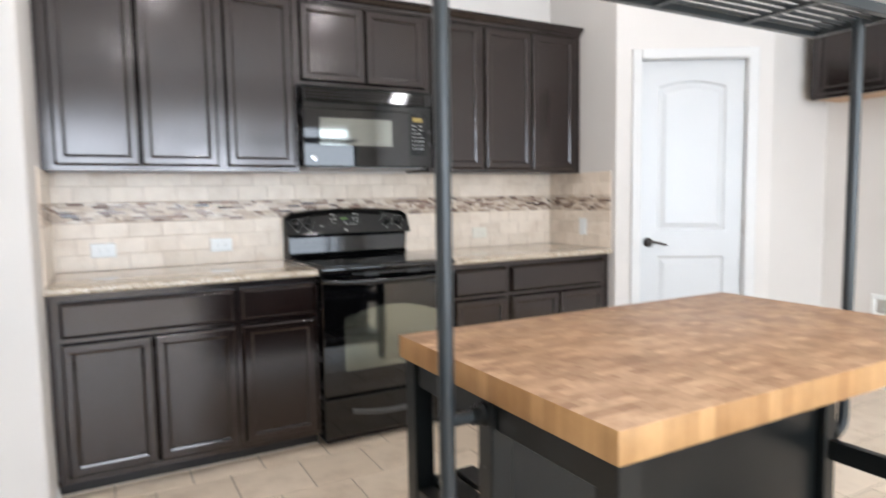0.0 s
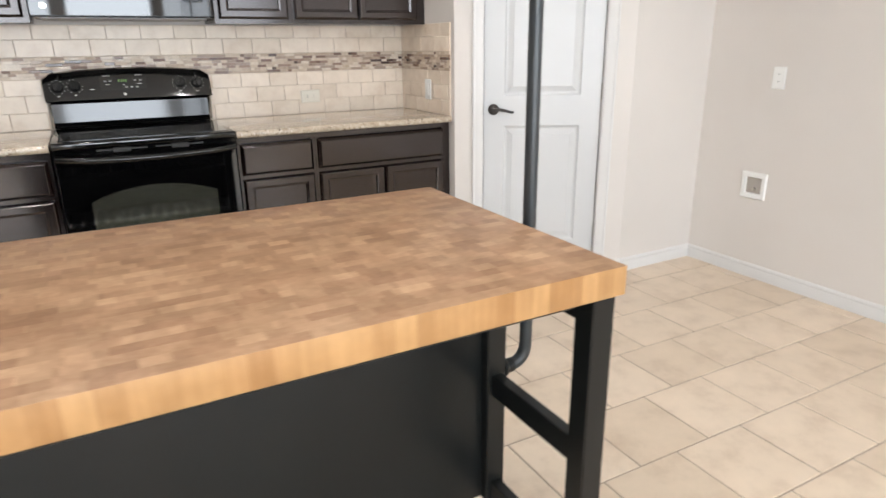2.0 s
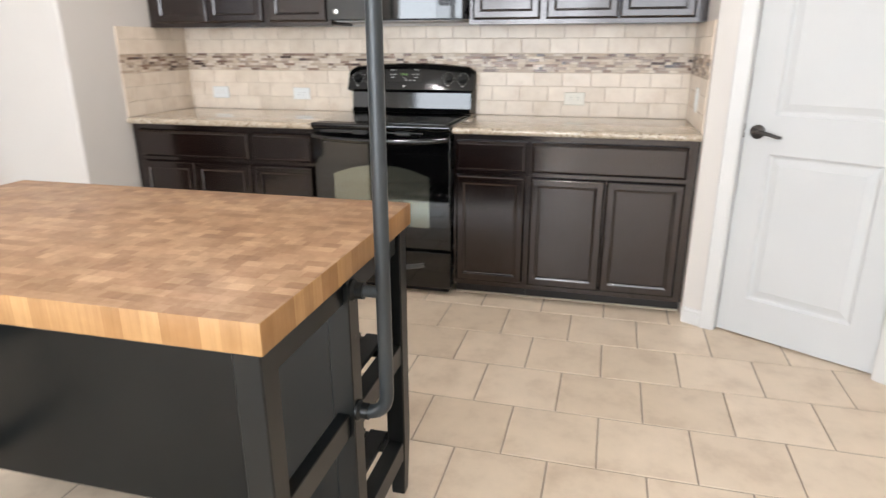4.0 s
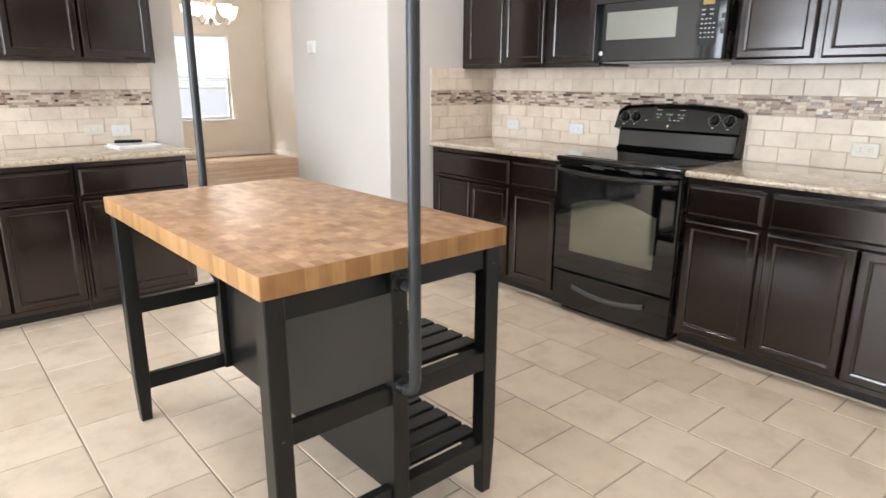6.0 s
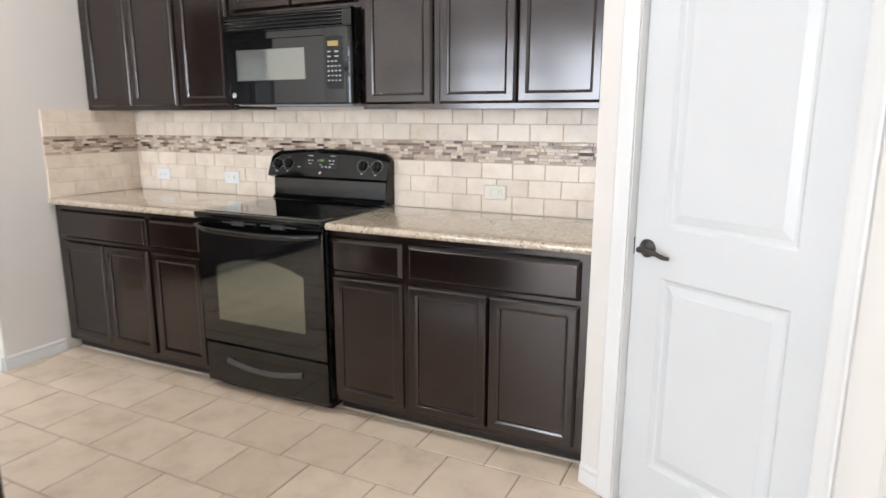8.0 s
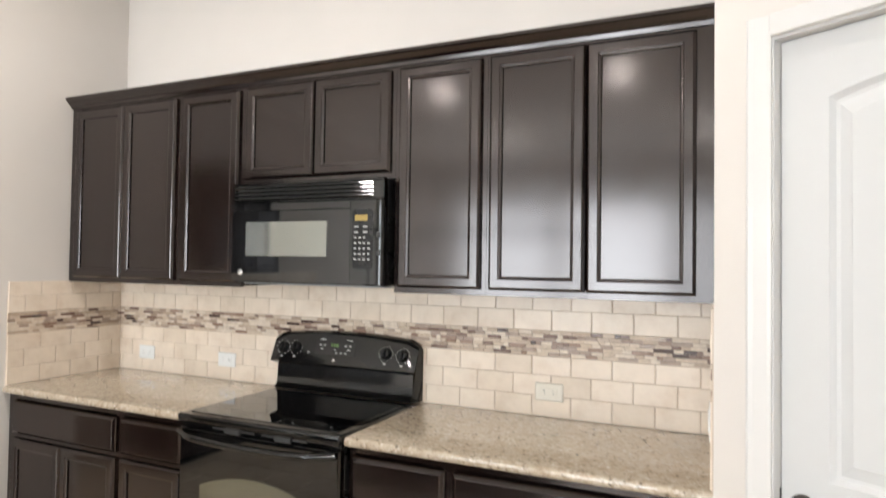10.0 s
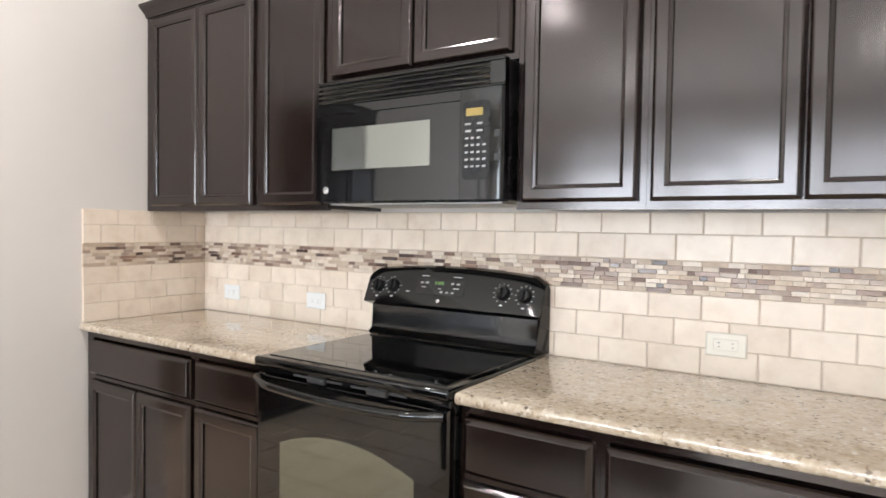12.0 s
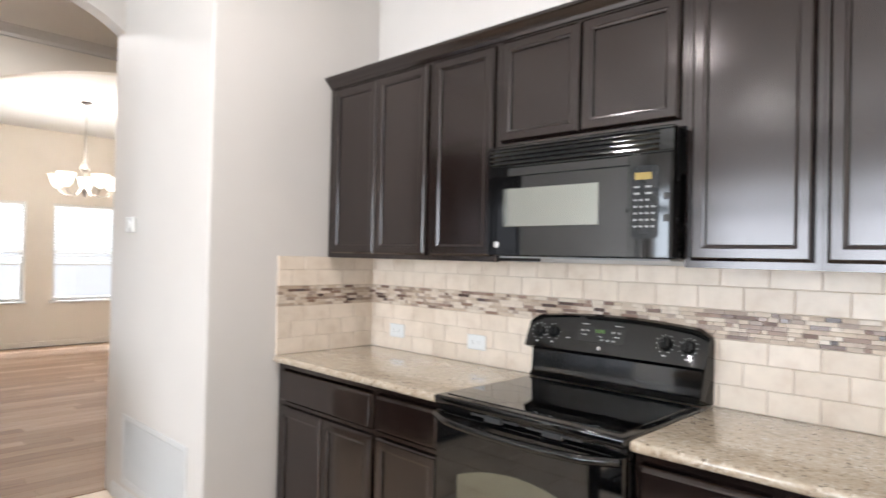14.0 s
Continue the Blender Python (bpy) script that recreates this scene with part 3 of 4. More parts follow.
def worktop(m, w, label, left=0.0, depth=0.635):
    """Slab 30 mm thick with an eased, slightly bulged front edge; local y = 0 is the front edge."""
    bm = bmesh.new()
    z1, t = 0.92, 0.033
    edge = []
    for i in range(9):
        a = -math.pi / 2 + math.pi * i / 8
        edge.append((0.013 - 0.013 * math.cos(a), z1 - t / 2 + t / 2 * math.sin(a)))
    prism(bm, edge + [(depth, z1), (depth, z1 - t)], "x", 0, w)
    ob = new("worktop", mesh_of("worktop", bm, M_GRANITE, 50))
    ob.matrix_world = m
    return tagged(ob, label, "countertop", "granite worktops")


worktop(pose(0.0, 3.764, 0), 1.158, "polished beige speckled granite worktop")
worktop(pose(1.933, 3.764, 0), 1.185, "polished beige speckled granite worktop")
worktop(pose(-0.462, W2E - 2.2, 0, 0, 0, 90), 2.235, "polished beige speckled granite worktop", 0, 0.682)


# ---- range ----
def build_range():
    x0, x1, f = 1.163, 1.928, 3.752
    w = x1 - x0
    rng = thing("range", pose(x0, f, 0), "glossy black freestanding electric range with a glass cooktop", "stove")
    part("body", boxes((0.004, w - 0.004, 0.03, 0.62, 0.04, 0.895, 0.004)), M_RANGE_SOFT, rng)
    part("base", boxes((0.03, w - 0.03, 0.07, 0.6, 0.0, 0.04)), M_TOE, rng)
    # cooktop
    top = part("cooktop", boxes((0, w, -0.012, 0.55, 0.897, 0.928, 0.009, 3)), M_RANGE, rng, "black enamel cooktop rim", 40)
    part("glass", boxes((0.03, w - 0.03, 0.03, 0.535, 0.926, 0.931, 0.001)), M_GLASS, top, "black ceramic glass")
    for bx, by, br in ((0.2, 0.15, 0.105), (0.56, 0.15, 0.085), (0.2, 0.40, 0.075), (0.56, 0.40, 0.105)):
        bm = bmesh.new()
        loops = []
        for rad, z in ((br, 0.9311), (br - 0.002, 0.9312), (br - 0.004, 0.9311)):
            loops.append([(bx + rad * math.cos(a), by + rad * math.sin(a), z) for a in [2 * math.pi * k / 40 for k in range(40)]])
        loft(bm, loops, False, False)
        part("burner_ring", bm, M_RING, top)
    # strip under the cooktop with vents
    part("front_strip", boxes((0.004, w - 0.004, 0.008, 0.04, 0.874, 0.896, 0.003)), M_RANGE, rng)
    for k in range(4):
        xa = 0.17 + k * 0.12
        part("vent_slot", boxes((xa, xa + 0.085, 0.0055, 0.009, 0.881, 0.888)), M_SLOT, rng)
    for xa in (0.235, 0.475):
        part("latch_cover", boxes((xa, xa + 0.075, -0.004, 0.012, 0.872, 0.893, 0.003)), M_SLOT, rng)
    # oven door
    bm = bmesh.new()
    loft(bm, [rect(0.004, w - 0.004, 0.262, 0.872, 0.03), rect(0.004, w - 0.004, 0.262, 0.872, 0.006), rect(0.004, w - 0.004, 0.262, 0.872, 0.0, 0.006)])
    door = part("oven_door", bm, M_GLASS, rng, "black glass oven door")
    bm = bmesh.new()
    loft(bm, [rect(0.115, w - 0.115, 0.385, 0.715, 0.001, 0, 0.055), rect(0.115, w - 0.115, 0.385, 0.715, -0.0012, 0.001, 0.055)])
    part("oven_window", bm, M_OVEN, door, "arched coated oven window")
    bm = bmesh.new()
    pts = []
    for i in range(25):
        u = i / 24
        pts.append((0.014 + (w - 0.028) * u, -0.010 - 0.036 * min(1.0, 2.6 * math.sin(math.pi * u)) - 0.014 * math.sin(math.pi * u), 0.858 - 0.012 * math.sin(math.pi * u)))
    tube(bm, pts, 0.0145, 12)
    h = part("handle", bm, M_RANGE, door, "curved black bar handle", 50)
    for hx in (0.02, w - 0.045):
        part("handle_mount", boxes((hx, hx + 0.025, -0.022, 0.001, 0.846, 0.871, 0.004)), M_RANGE, door)
    # drawer
    bm = bmesh.new()
    loft(bm, [rect(0.004, w - 0.004, 0.042, 0.25, 0.03), rect(0.004, w - 0.004, 0.042, 0.25, 0.01), rect(0.004, w - 0.004, 0.042, 0.25, 0.004, 0.006)])
    dr = part("storage_drawer", bm, M_RANGE, rng, "glossy black storage drawer")
    bm = bmesh.new()
    n = 16
    loops = []
    for i in range(n + 1):
        u = i / n
        x = 0.15 + (w - 0.30) * u
        z = 0.175 - 0.03 * math.sin(math.pi * u)
        loops.append([(x, 0.006, z - 0.018), (x, -0.006, z - 0.014), (x, -0.009, z - 0.002), (x, -0.006, z + 0.01), (x, 0.006, z + 0.012)])
    loft(bm, loops)
    part("pull", bm, M_PULL, dr, "curved grey drawer pull")
    # backguard: waist, then a leaning control panel with an arched top
    bm = bmesh.new()
    n = 20
    loops = []
    prof = [(0.58, 0.925), (0.565, 0.935), (0.585, 0.955), (0.59, 1.045), (0.575, 1.052), (0.555, 1.062), (0.592, 1.165), (0.602, 1.185), (0.625, 1.19), (0.64, 1.17), (0.64, 0.925)]
    for i in range(n + 1):
        u = i / n
        x = w * u
        lift = 0.024 * (1 - (2 * u - 1) ** 2)
        edge = min(u, 1 - u) * w
        rnd = 0.022 * max(0.0, 1 - edge / 0.03) ** 2
        loop = []
        for y, z in prof:
            k = max(0.0, (z - 1.05) / 0.14)
            out = (-0.008 if u < 0.5 else -0.022) if z < 1.056 and y < 0.62 else (0.011 if u < 0.5 else 0.002)
            loop.append((x + (2 * u - 1) * out, y, z + k * (lift - rnd)))
        loops.append(loop)
    loft(bm, loops)
    guard = part("backguard", bm, M_RANGE, rng, "black control panel with knobs and clock", 35)

    def on_panel(u, v):
        """A place on the control face: u across, v 0 to 1 up."""
        s = 0.024 * (1 - (2 * u / w - 1) ** 2)
        return u, 0.555 + 0.037 * v, 1.062 + v * (0.103 + s * 0.8)

    tilt = pose(0, 0, 0, -19)

    def plate(name, u, v, pw, ph, mat, parent, proud=0.001):
        cx, cy, cz = on_panel(u, v)
        bm = boxes((-pw / 2, pw / 2, -proud, 0.002, -ph / 2, ph / 2))
        bm.transform(pose(cx, cy, cz) @ tilt)
        return part(name, bm, mat, parent)

    for u in (0.050, 0.124, 0.612, 0.698):
        cx, cy, cz = on_panel(u, 0.60)
        bm = bmesh.new()
        lathe(bm, [(0.0, 0.0), (0.026, 0.0), (0.024, -0.012), (0.021, -0.016), (0.0, -0.016)], 20, (0, 0, 0), "y")
        box(bm, -0.005, 0.005, -0.024, -0.012, -0.02, 0.02, 0.002)
        bm.transform(pose(cx, cy, cz) @ tilt)
        kn = part("knob", bm, M_RANGE_SOFT, guard, "", 40)
        bm = bmesh.new()
        for k in range(11):
            a = radians(-60 + 30 * k)
            mx, mz = 0.0345 * math.cos(a), 0.0345 * math.sin(a)
            box(bm, mx - 0.0022, mx + 0.0022, -0.001, 0.001, mz - 0.0012, mz + 0.0012)
        box(bm, -0.006, 0.006, -0.001, 0.001, -0.047, -0.042)
        bm.transform(pose(cx, cy, cz) @ tilt)
        part("dial_marks", bm, M_MARK, guard)
    plate("clock_panel", 0.345, 0.62, 0.215, 0.066, M_GLASS, guard, 0.0012)
    for k in range(4):
        plate("digit", 0.325 + k * 0.0095 + (0.004 if k > 0 else 0), 0.72, 0.006, 0.013, M_DIGITS, guard, 0.002)
    for row_v, us in ((0.72, (0.262, 0.285, 0.40, 0.425)), (0.45, (0.258, 0.28, 0.305, 0.33, 0.355, 0.38, 0.405, 0.43))):
        for u in us:
            plate("button", u, row_v, 0.013, 0.007, M_GREY, guard, 0.002)
    for u, v, bw in ((0.272, 0.93, 0.034), (0.418, 0.93, 0.034), (0.272, 0.58, 0.02), (0.418, 0.58, 0.026), (0.345, 0.55, 0.012)):
        plate("print_bar", u, v, bw, 0.0026, M_MARK, guard, 0.002)
    cx, cy, cz = on_panel(0.345, 0.18)
    bm = bmesh.new()
    lathe(bm, [(0.0, 0.001), (0.0075, 0.001), (0.0075, -0.001), (0.0, -0.0015)], 16, (0, 0, 0), "y")
    bm.transform(pose(cx, cy, cz) @ tilt)
    part("badge", bm, M_LOGO, guard)
    plate("print_bar", 0.2, 0.42, 0.018, 0.003, M_MARK, guard)
    return rng


build_range()


# ---- microwave ----
def build_microwave():
    x0, f, z0 = 1.178, 4.005, 1.442
    w, h = 0.762, 0.428
    mw = thing("microwave", pose(x0, f, z0), "black over-the-range microwave with a reflective window", "microwave")
    part("body", boxes((0.002, w - 0.002, 0.03, 0.39, 0.0, h, 0.004)), M_RANGE_SOFT, mw)
    part("underside", boxes((0.03, w - 0.03, 0.05, 0.37, -0.006, 0.001)), M_GREY, mw)
    # top grille: frame and slats
    part("grille_frame", boxes((0, w, 0.0, 0.03, h - 0.012, h, 0.003), (0, w, 0.0, 0.03, h - 0.086, h - 0.078, 0.002), (0, 0.012, 0, 0.03, h - 0.078, h - 0.012), (w - 0.05, w, 0, 0.03, h - 0.078, h - 0.012)), M_RANGE, mw)
    part("grille_back", boxes((0.012, w - 0.05, 0.02, 0.03, h - 0.078, h - 0.012)), M_SLOT, mw)
    for k in range(4):
        z = h - 0.077 + k * 0.0165
        bm = bmesh.new()
        prism(bm, [(0.0, z), (0.016, z + 0.006), (0.016, z + 0.0085), (0.0, z + 0.0105), (-0.002, z + 0.006)], "x", 0.012, w - 0.05)
        part("slat", bm, M_RANGE, mw)
    # door, slightly bowed
    bm = bmesh.new()
    n, loops = 12, []
    for i in range(n + 1):
        u = i / n
        x = 0.001 + 0.61 * u
        y = -0.006 * math.sin(math.pi * u * 0.75)
        loops.append([(x, y, 0.006), (x, y, h - 0.122), (x, 0.029, h - 0.122), (x, 0.029, 0.006)])
    loft(bm, loops)
    door = part("door", bm, M_GLASS, mw, "black glass microwave door", 40)
    bm = bmesh.new()
    loft(bm, [rect(0.082, 0.505, 0.112, 0.262, 0.0), rect(0.082, 0.505, 0.112, 0.262, -0.0085, 0.003)])
    part("door_window", bm, M_MWGLASS, door, "reflective microwave window")
    bm = bmesh.new()
    lathe(bm, [(0.0, 0.004), (0.013, 0.004), (0.013, -0.004), (0.0, -0.005)], 20, (0.052, 0.0, 0.045), "y")
    part("badge", bm, M_LOGO, door)
    part("brow_strip", boxes((0.001, 0.6105, -0.004, 0.029, h - 0.1195, h - 0.088, 0.0008)), M_GLASS, mw, "glossy black strip under the grille")
    bm = bmesh.new()
    edge = [(w - 0.018 + 0.018 * math.sin(a), 0.0138 - 0.018 * math.cos(a)) for a in [i * math.pi / 12 for i in range(7)]]
    prism(bm, [(0.6118, 0.03), (0.6118, -0.0042)] + edge + [(w, 0.03)], "z", 0.006, h - 0.088)
    ctl = part("control_panel", bm, M_RANGE, mw, "black keypad panel", 40)
    bm = bmesh.new()
    kx0, kx1, kz0, kz1, kr = 0.622, 0.716, 0.066, 0.303, 0.016
    ring = []
    for ccx, ccz, a0 in ((kx1 - kr, kz1 - kr, 0), (kx0 + kr, kz1 - kr, 90), (kx0 + kr, kz0 + kr, 180), (kx1 - kr, kz0 + kr, 270)):
        ring += [(ccx + kr * math.cos(radians(a0 + 18 * i)), ccz + kr * math.sin(radians(a0 + 18 * i))) for i in range(6)]
    prism(bm, ring, "y", -0.0056, 0.0)
    part("keypad", bm, M_RANGE_SOFT, ctl)
    part("label", boxes((0.634, 0.692, -0.0066, -0.0054, 0.258, 0.281)), M_YELLOW, ctl, "yellow display label")
    for rowi in range(7):
        for c in range(4):
            if (rowi < 2 and c % 2) or (rowi == 2 and c == 3):
                continue
            xa = 0.631 + c * 0.0205
            za = 0.231 - rowi * 0.0215
            wide = 0.020 if rowi < 2 else 0.011
            part("key", boxes((xa, xa + wide, -0.0066, -0.0054, za, za + 0.0062)), M_GREY, ctl)
    for hz in (0.12, 0.19):
        part("hinge_clip", boxes((w - 0.03, w - 0.012, -0.0055, 0.004, hz, hz + 0.022, 0.001)), M_SLOT, ctl)
    return mw


build_microwave()


# ---- kitchen island with pot rack ----
def build_island():
    ox, oy = 0.887, 1.447
    isl = thing("kitchen_island", pose(ox, oy, 0), "black wooden kitchen island with a thick butcher-block top", "kitchen island")
    L, W = 1.292, 0.795
    bm = boxes((0, L, 0, W, 0.853, 0.912, 0.003, 2))
    me_top = part("top", bm, [M_BLOCK_EDGE, M_BLOCK], isl, "oiled oak butcher-block top", 30)
    for p in me_top.data.polygons:
        p.material_index = 1 if abs(p.normal.z) > 0.9 else 0
    s = 0.054
    ends = (0.012, L - 0.012 - s)
    ys = (0.012, 0.372, W - 0.012 - s)

    def leg(x, y, taper):
        bm = bmesh.new()
        a, b = s, s - 0.014 if taper else s
        d = (a - b) / 2
        def sq(q, z, off):
            return [(x + off, y + off, z), (x + off + q, y + off, z), (x + off + q, y + off + q, z), (x + off, y + off + q, z)]
        loft(bm, [sq(b, 0.0, d), sq(a, 0.2, 0), sq(a, 0.853, 0)])
        bmesh.ops.bevel(bm, geom=[e for e in bm.edges if abs(e.verts[0].co.z - e.verts[1].co.z) > 0.05], offset=0.003, segments=1, affect="EDGES")
        part("leg", bm, M_FRAME, isl)

    for x in ends:
        leg(x, ys[0], True)
        leg(x, ys[2], True)
        part("stile", boxes((x, x + s, ys[1], ys[1] + s, 0.128, 0.853, 0.003)), M_FRAME, isl)
        a, b = x + 0.012, x + s - 0.012
        for z0, z1 in ((0.453, 0.513), (0.13, 0.192)):
            part("rail", boxes((a, b, ys[0] + s, ys[1], z0, z1, 0.002)), M_FRAME, isl)
            part("rail", boxes((a - 0.008, b + 0.008, ys[1] + s, ys[2], z0, z1, 0.002)), M_FRAME, isl)
        part("apron", boxes((a, b, ys[0] + s, ys[1], 0.785, 0.853, 0.002)), M_FRAME, isl)
        part("apron", boxes((a, b, ys[1] + s, ys[2], 0.785, 0.853, 0.002)), M_FRAME, isl)
    xa, xb = ends[0] + s, ends[1]
    part("back_panel", boxes((xa - 0.004, xb + 0.004, ys[1] + 0.03, ys[1] + 0.046, 0.13, 0.853)), M_FRAME, isl, "black painted back panel")
    part("apron", boxes((xa, xb, ys[2] + 0.014, ys[2] + 0.04, 0.785, 0.853, 0.002)), M_FRAME, isl)
    part("apron", boxes((xa, xb, ys[0] + 0.05, ys[0] + 0.07, 0.815, 0.853, 0.002)), M_FRAME, isl)
    for z in (0.453, 0.13):
        part("long_rail", boxes((xa, xb, ys[2] + 0.012, ys[2] + 0.04, z + 0.005, z + 0.055, 0.002)), M_FRAME, isl)
        part("long_rail", boxes((xa, xb, ys[1] + 0.047, ys[1] + 0.065, z + 0.005, z + 0.04, 0.002)), M_FRAME, isl)
        n = 16
        pitch = (xb - xa) / n
        for k in range(n):
            part("slat", boxes((xa + k * pitch + 0.008, xa + (k + 1) * pitch - 0.008, ys[1] + 0.048, ys[2] + 0.03, z + 0.056, z + 0.072, 0.002)), M_FRAME, isl)
    for x, side in ((ends[0], -1), (ends[1] + s, 1)):
        for y, z in ((ys[1] + s / 2, 0.70), (ys[2] + s / 2, 0.80), (ys[0] + s / 2, 0.48)):
            bm = bmesh.new()
            lathe(bm, [(0.0, 0.0), (0.0032, 0.0), (0.0028, side * 0.0012), (0.0, side * 0.0015)], 10, (x, y, z), "x")
            part("screw_cap", bm, M_PULL, isl)
    # pipe posts bent out of the end frames
    for side, x_in, x_post, py in ((-1, ends[0], 0.810 - ox, 1.849 - oy), (1, ends[1] + s, 2.24 - ox, 1.838 - oy)):
        bm = bmesh.new()
        low = bend((x_in, py, 0.515), (x_post, py, 0.515), (x_post, py, 1.7), 0.055)
        tube(bm, [(x_in - side * 0.001, py, 0.515)] + low + [(x_post, py, 1.0), (x_post, py, 1.4), (x_post, py, 1.79)], 0.0165, 14)
        post = part("post", bm, M_PIPE, isl, "black steel pipe post", 50)
        bm = bmesh.new()
        tube(bm, [(x_in - side * 0.001, py, 0.815), (x_post, py, 0.815)], 0.0135, 12)
        part("stay", bm, M_PIPE, post, "", 50)
        for fz in (0.515, 0.815):
            bm = bmesh.new()
            lathe(bm, [(0.0, 0.0), (0.025, 0.0), (0.025, side * 0.006), (0.019, side * 0.012), (0.019, side * 0.03), (0.0, side * 0.03)], 18, (x_in, py, fz), "x")
            part("flange", bm, M_FRAME, post, "", 40)
    # rack of rods
    rx0, rx1, ry0, ry1, rz = 0.795 - ox, 2.258 - ox, 1.73 - oy, 1.99 - oy, 1.762
    rack = part("rack", boxes((rx0, rx1, ry0, ry0 + 0.022, rz, rz + 0.03, 0.002), (rx0, rx1, ry1 - 0.022, ry1, rz, rz + 0.03, 0.002),
                              (rx0, rx0 + 0.022, ry0 + 0.022, ry1 - 0.022, rz, rz + 0.03), (rx1 - 0.022, rx1, ry0 + 0.022, ry1 - 0.022, rz, rz + 0.03)), M_PIPE, isl, "black steel pot rack")
    for k in range(1, 7):
        y = ry0 + (ry1 - ry0) * k / 7
        bm = bmesh.new()
        tube(bm, [(rx0 + 0.02, y, rz + 0.018), (rx1 - 0.02, y, rz + 0.018)], 0.0065, 8)
        part("rod", bm, M_PIPE, rack, "", 60)
    for k in range(1, 4):
        x = rx0 + (rx1 - rx0) * k / 4
        part("cross_bar", boxes((x - 0.011, x + 0.011, ry0 + 0.02, ry1 - 0.02, rz + 0.001, rz + 0.011, 0.001)), M_PIPE, rack)
    return isl


build_island()


# ---- pantry door ----
def build_pantry_door():
    door = thing("door_1", DM, "white two-panel arched pantry door, closed, with a dark lever", "door", "", "structure")
    a, b, h, y = 0.164, 0.814, 2.105, 0.032
    t = 0.035
    st, topr, mid0, mid1, botr = 0.112, 0.125, 0.865, 1.03, 0.19
    arch = 0.035
    bm = boxes((a, a + st, y, y + t, 0.008, h), (b - st, b, y, y + t, 0.008, h), (a + st, b - st, y, y + t, 0.008, botr), (a + st, b - st, y, y + t, mid0, mid1))
    n = 12
    for i in range(n):
        u0, u1 = i / n, (i + 1) / n
        xa, xb = a + st + (b - a - 2 * st) * u0, a + st + (b - a - 2 * st) * u1
        za, zb = h - topr - arch * (2 * u0 - 1) ** 2, h - topr - arch * (2 * u1 - 1) ** 2
        prism(bm, [(xa, za), (xb, zb), (xb, h), (xa, h)], "y", y, y + t)
    part("slab", bm, M_DOOR, door)
    for z0, z1, ar in ((botr, mid0, 0.0), (mid1, h - topr, arch)):
        bm = bmesh.new()
        x0, x1 = a + st, b - st
        loft(bm, [rect(x0, x1, z0, z1, y + 0.001, 0, ar), rect(x0, x1, z0, z1, y + 0.006, 0.006, ar), rect(x0, x1, z0, z1, y + 0.011, 0.011, ar),
                  rect(x0, x1, z0, z1, y + 0.012, 0.02, ar), rect(x0, x1, z0, z1, y + 0.004, 0.046, ar), rect(x0, x1, z0, z1, y + 0.0025, 0.049, ar)], False, True)
        part("panel", bm, M_DOOR, door)
    # lever handle
    kx, kz = a + 0.054, 0.955
    bm = bmesh.new()
    lathe(bm, [(0.0, y), (0.031, y), (0.031, y - 0.006), (0.022, y - 0.013), (0.011, y - 0.018), (0.011, y - 0.045), (0.0, y - 0.045)], 22, (kx, 0, kz), "y")
    hd = part("door_handle", bm, M_BRONZE, door, "oil-rubbed bronze lever handle", 40)
    bm = bmesh.new()
    tube(bm, [(kx - 0.004, y - 0.044, kz), (kx + 0.03, y - 0.049, kz + 0.003), (kx + 0.065, y - 0.047, kz - 0.003), (kx + 0.095, y - 0.043, kz - 0.012), (kx + 0.112, y - 0.04, kz - 0.012)],
         [0.0105, 0.0095, 0.008, 0.0075, 0.006], 12)
    part("lever", bm, M_BRONZE, hd, "", 60)
    part("latch_plate", boxes((a - 0.004, a - 0.001, y - 0.002, y + 0.02, kz - 0.03, kz + 0.03)), M_BRONZE, door)
    for hz in (0.25, 1.05, 1.87):
        bm = bmesh.new()
        tube(bm, [(b + 0.004, y - 0.004, hz - 0.045), (b + 0.004, y - 0.004, hz + 0.045)], 0.0065, 10)
        part("hinge", bm, M_STEEL, door, "", 60)
    # jamb and casing
    bm = boxes((OP0, a - 0.003, 0.001, T - 0.001, 0, h + 0.003), (b + 0.003, OP1, 0.001, T - 0.001, 0, h + 0.003), (OP0, OP1, 0.001, T - 0.001, h + 0.003, OPH),
               (a - 0.003, b + 0.003, y + t, T, 0.0, 0.004))
    part("jamb", bm, M_TRIM, door)

    def cas(x0, x1, z0, z1, flip, name):
        bm = bmesh.new()
        w = x1 - x0
        prof = [(0, 0), (0, -0.017), (0.006, -0.019), (0.018, -0.015), (0.03, -0.013), (w - 0.008, -0.009), (w, -0.006), (w, 0)]
        pts = [(x1 - u, v) for u, v in prof] if flip else [(x0 + u, v) for u, v in prof]
        prism(bm, pts, "z", z0, z1)
        part(name, bm, M_TRIM, door)

    cas(OP0 - 0.05, OP0 + 0.008, 0, OPH + 0.05, False, "casing")
    cas(OP1 - 0.008, OP1 + 0.05, 0, OPH + 0.05, True, "casing")
    part("head_casing", boxes((OP0 + 0.008, OP1 - 0.008, -0.017, 0.0, OPH - 0.006, OPH + 0.05, 0.003)), M_TRIM, door)
    return door


build_pantry_door()
for a, b, nm in ((0.004, OP0 - 0.052, "baseboard_pantry_left"), (OP1 + 0.052, D_LEN - 0.002, "baseboard_pantry_right")):
    ob = baseboard(nm, DM @ pose(a, 0, 0), b - a)


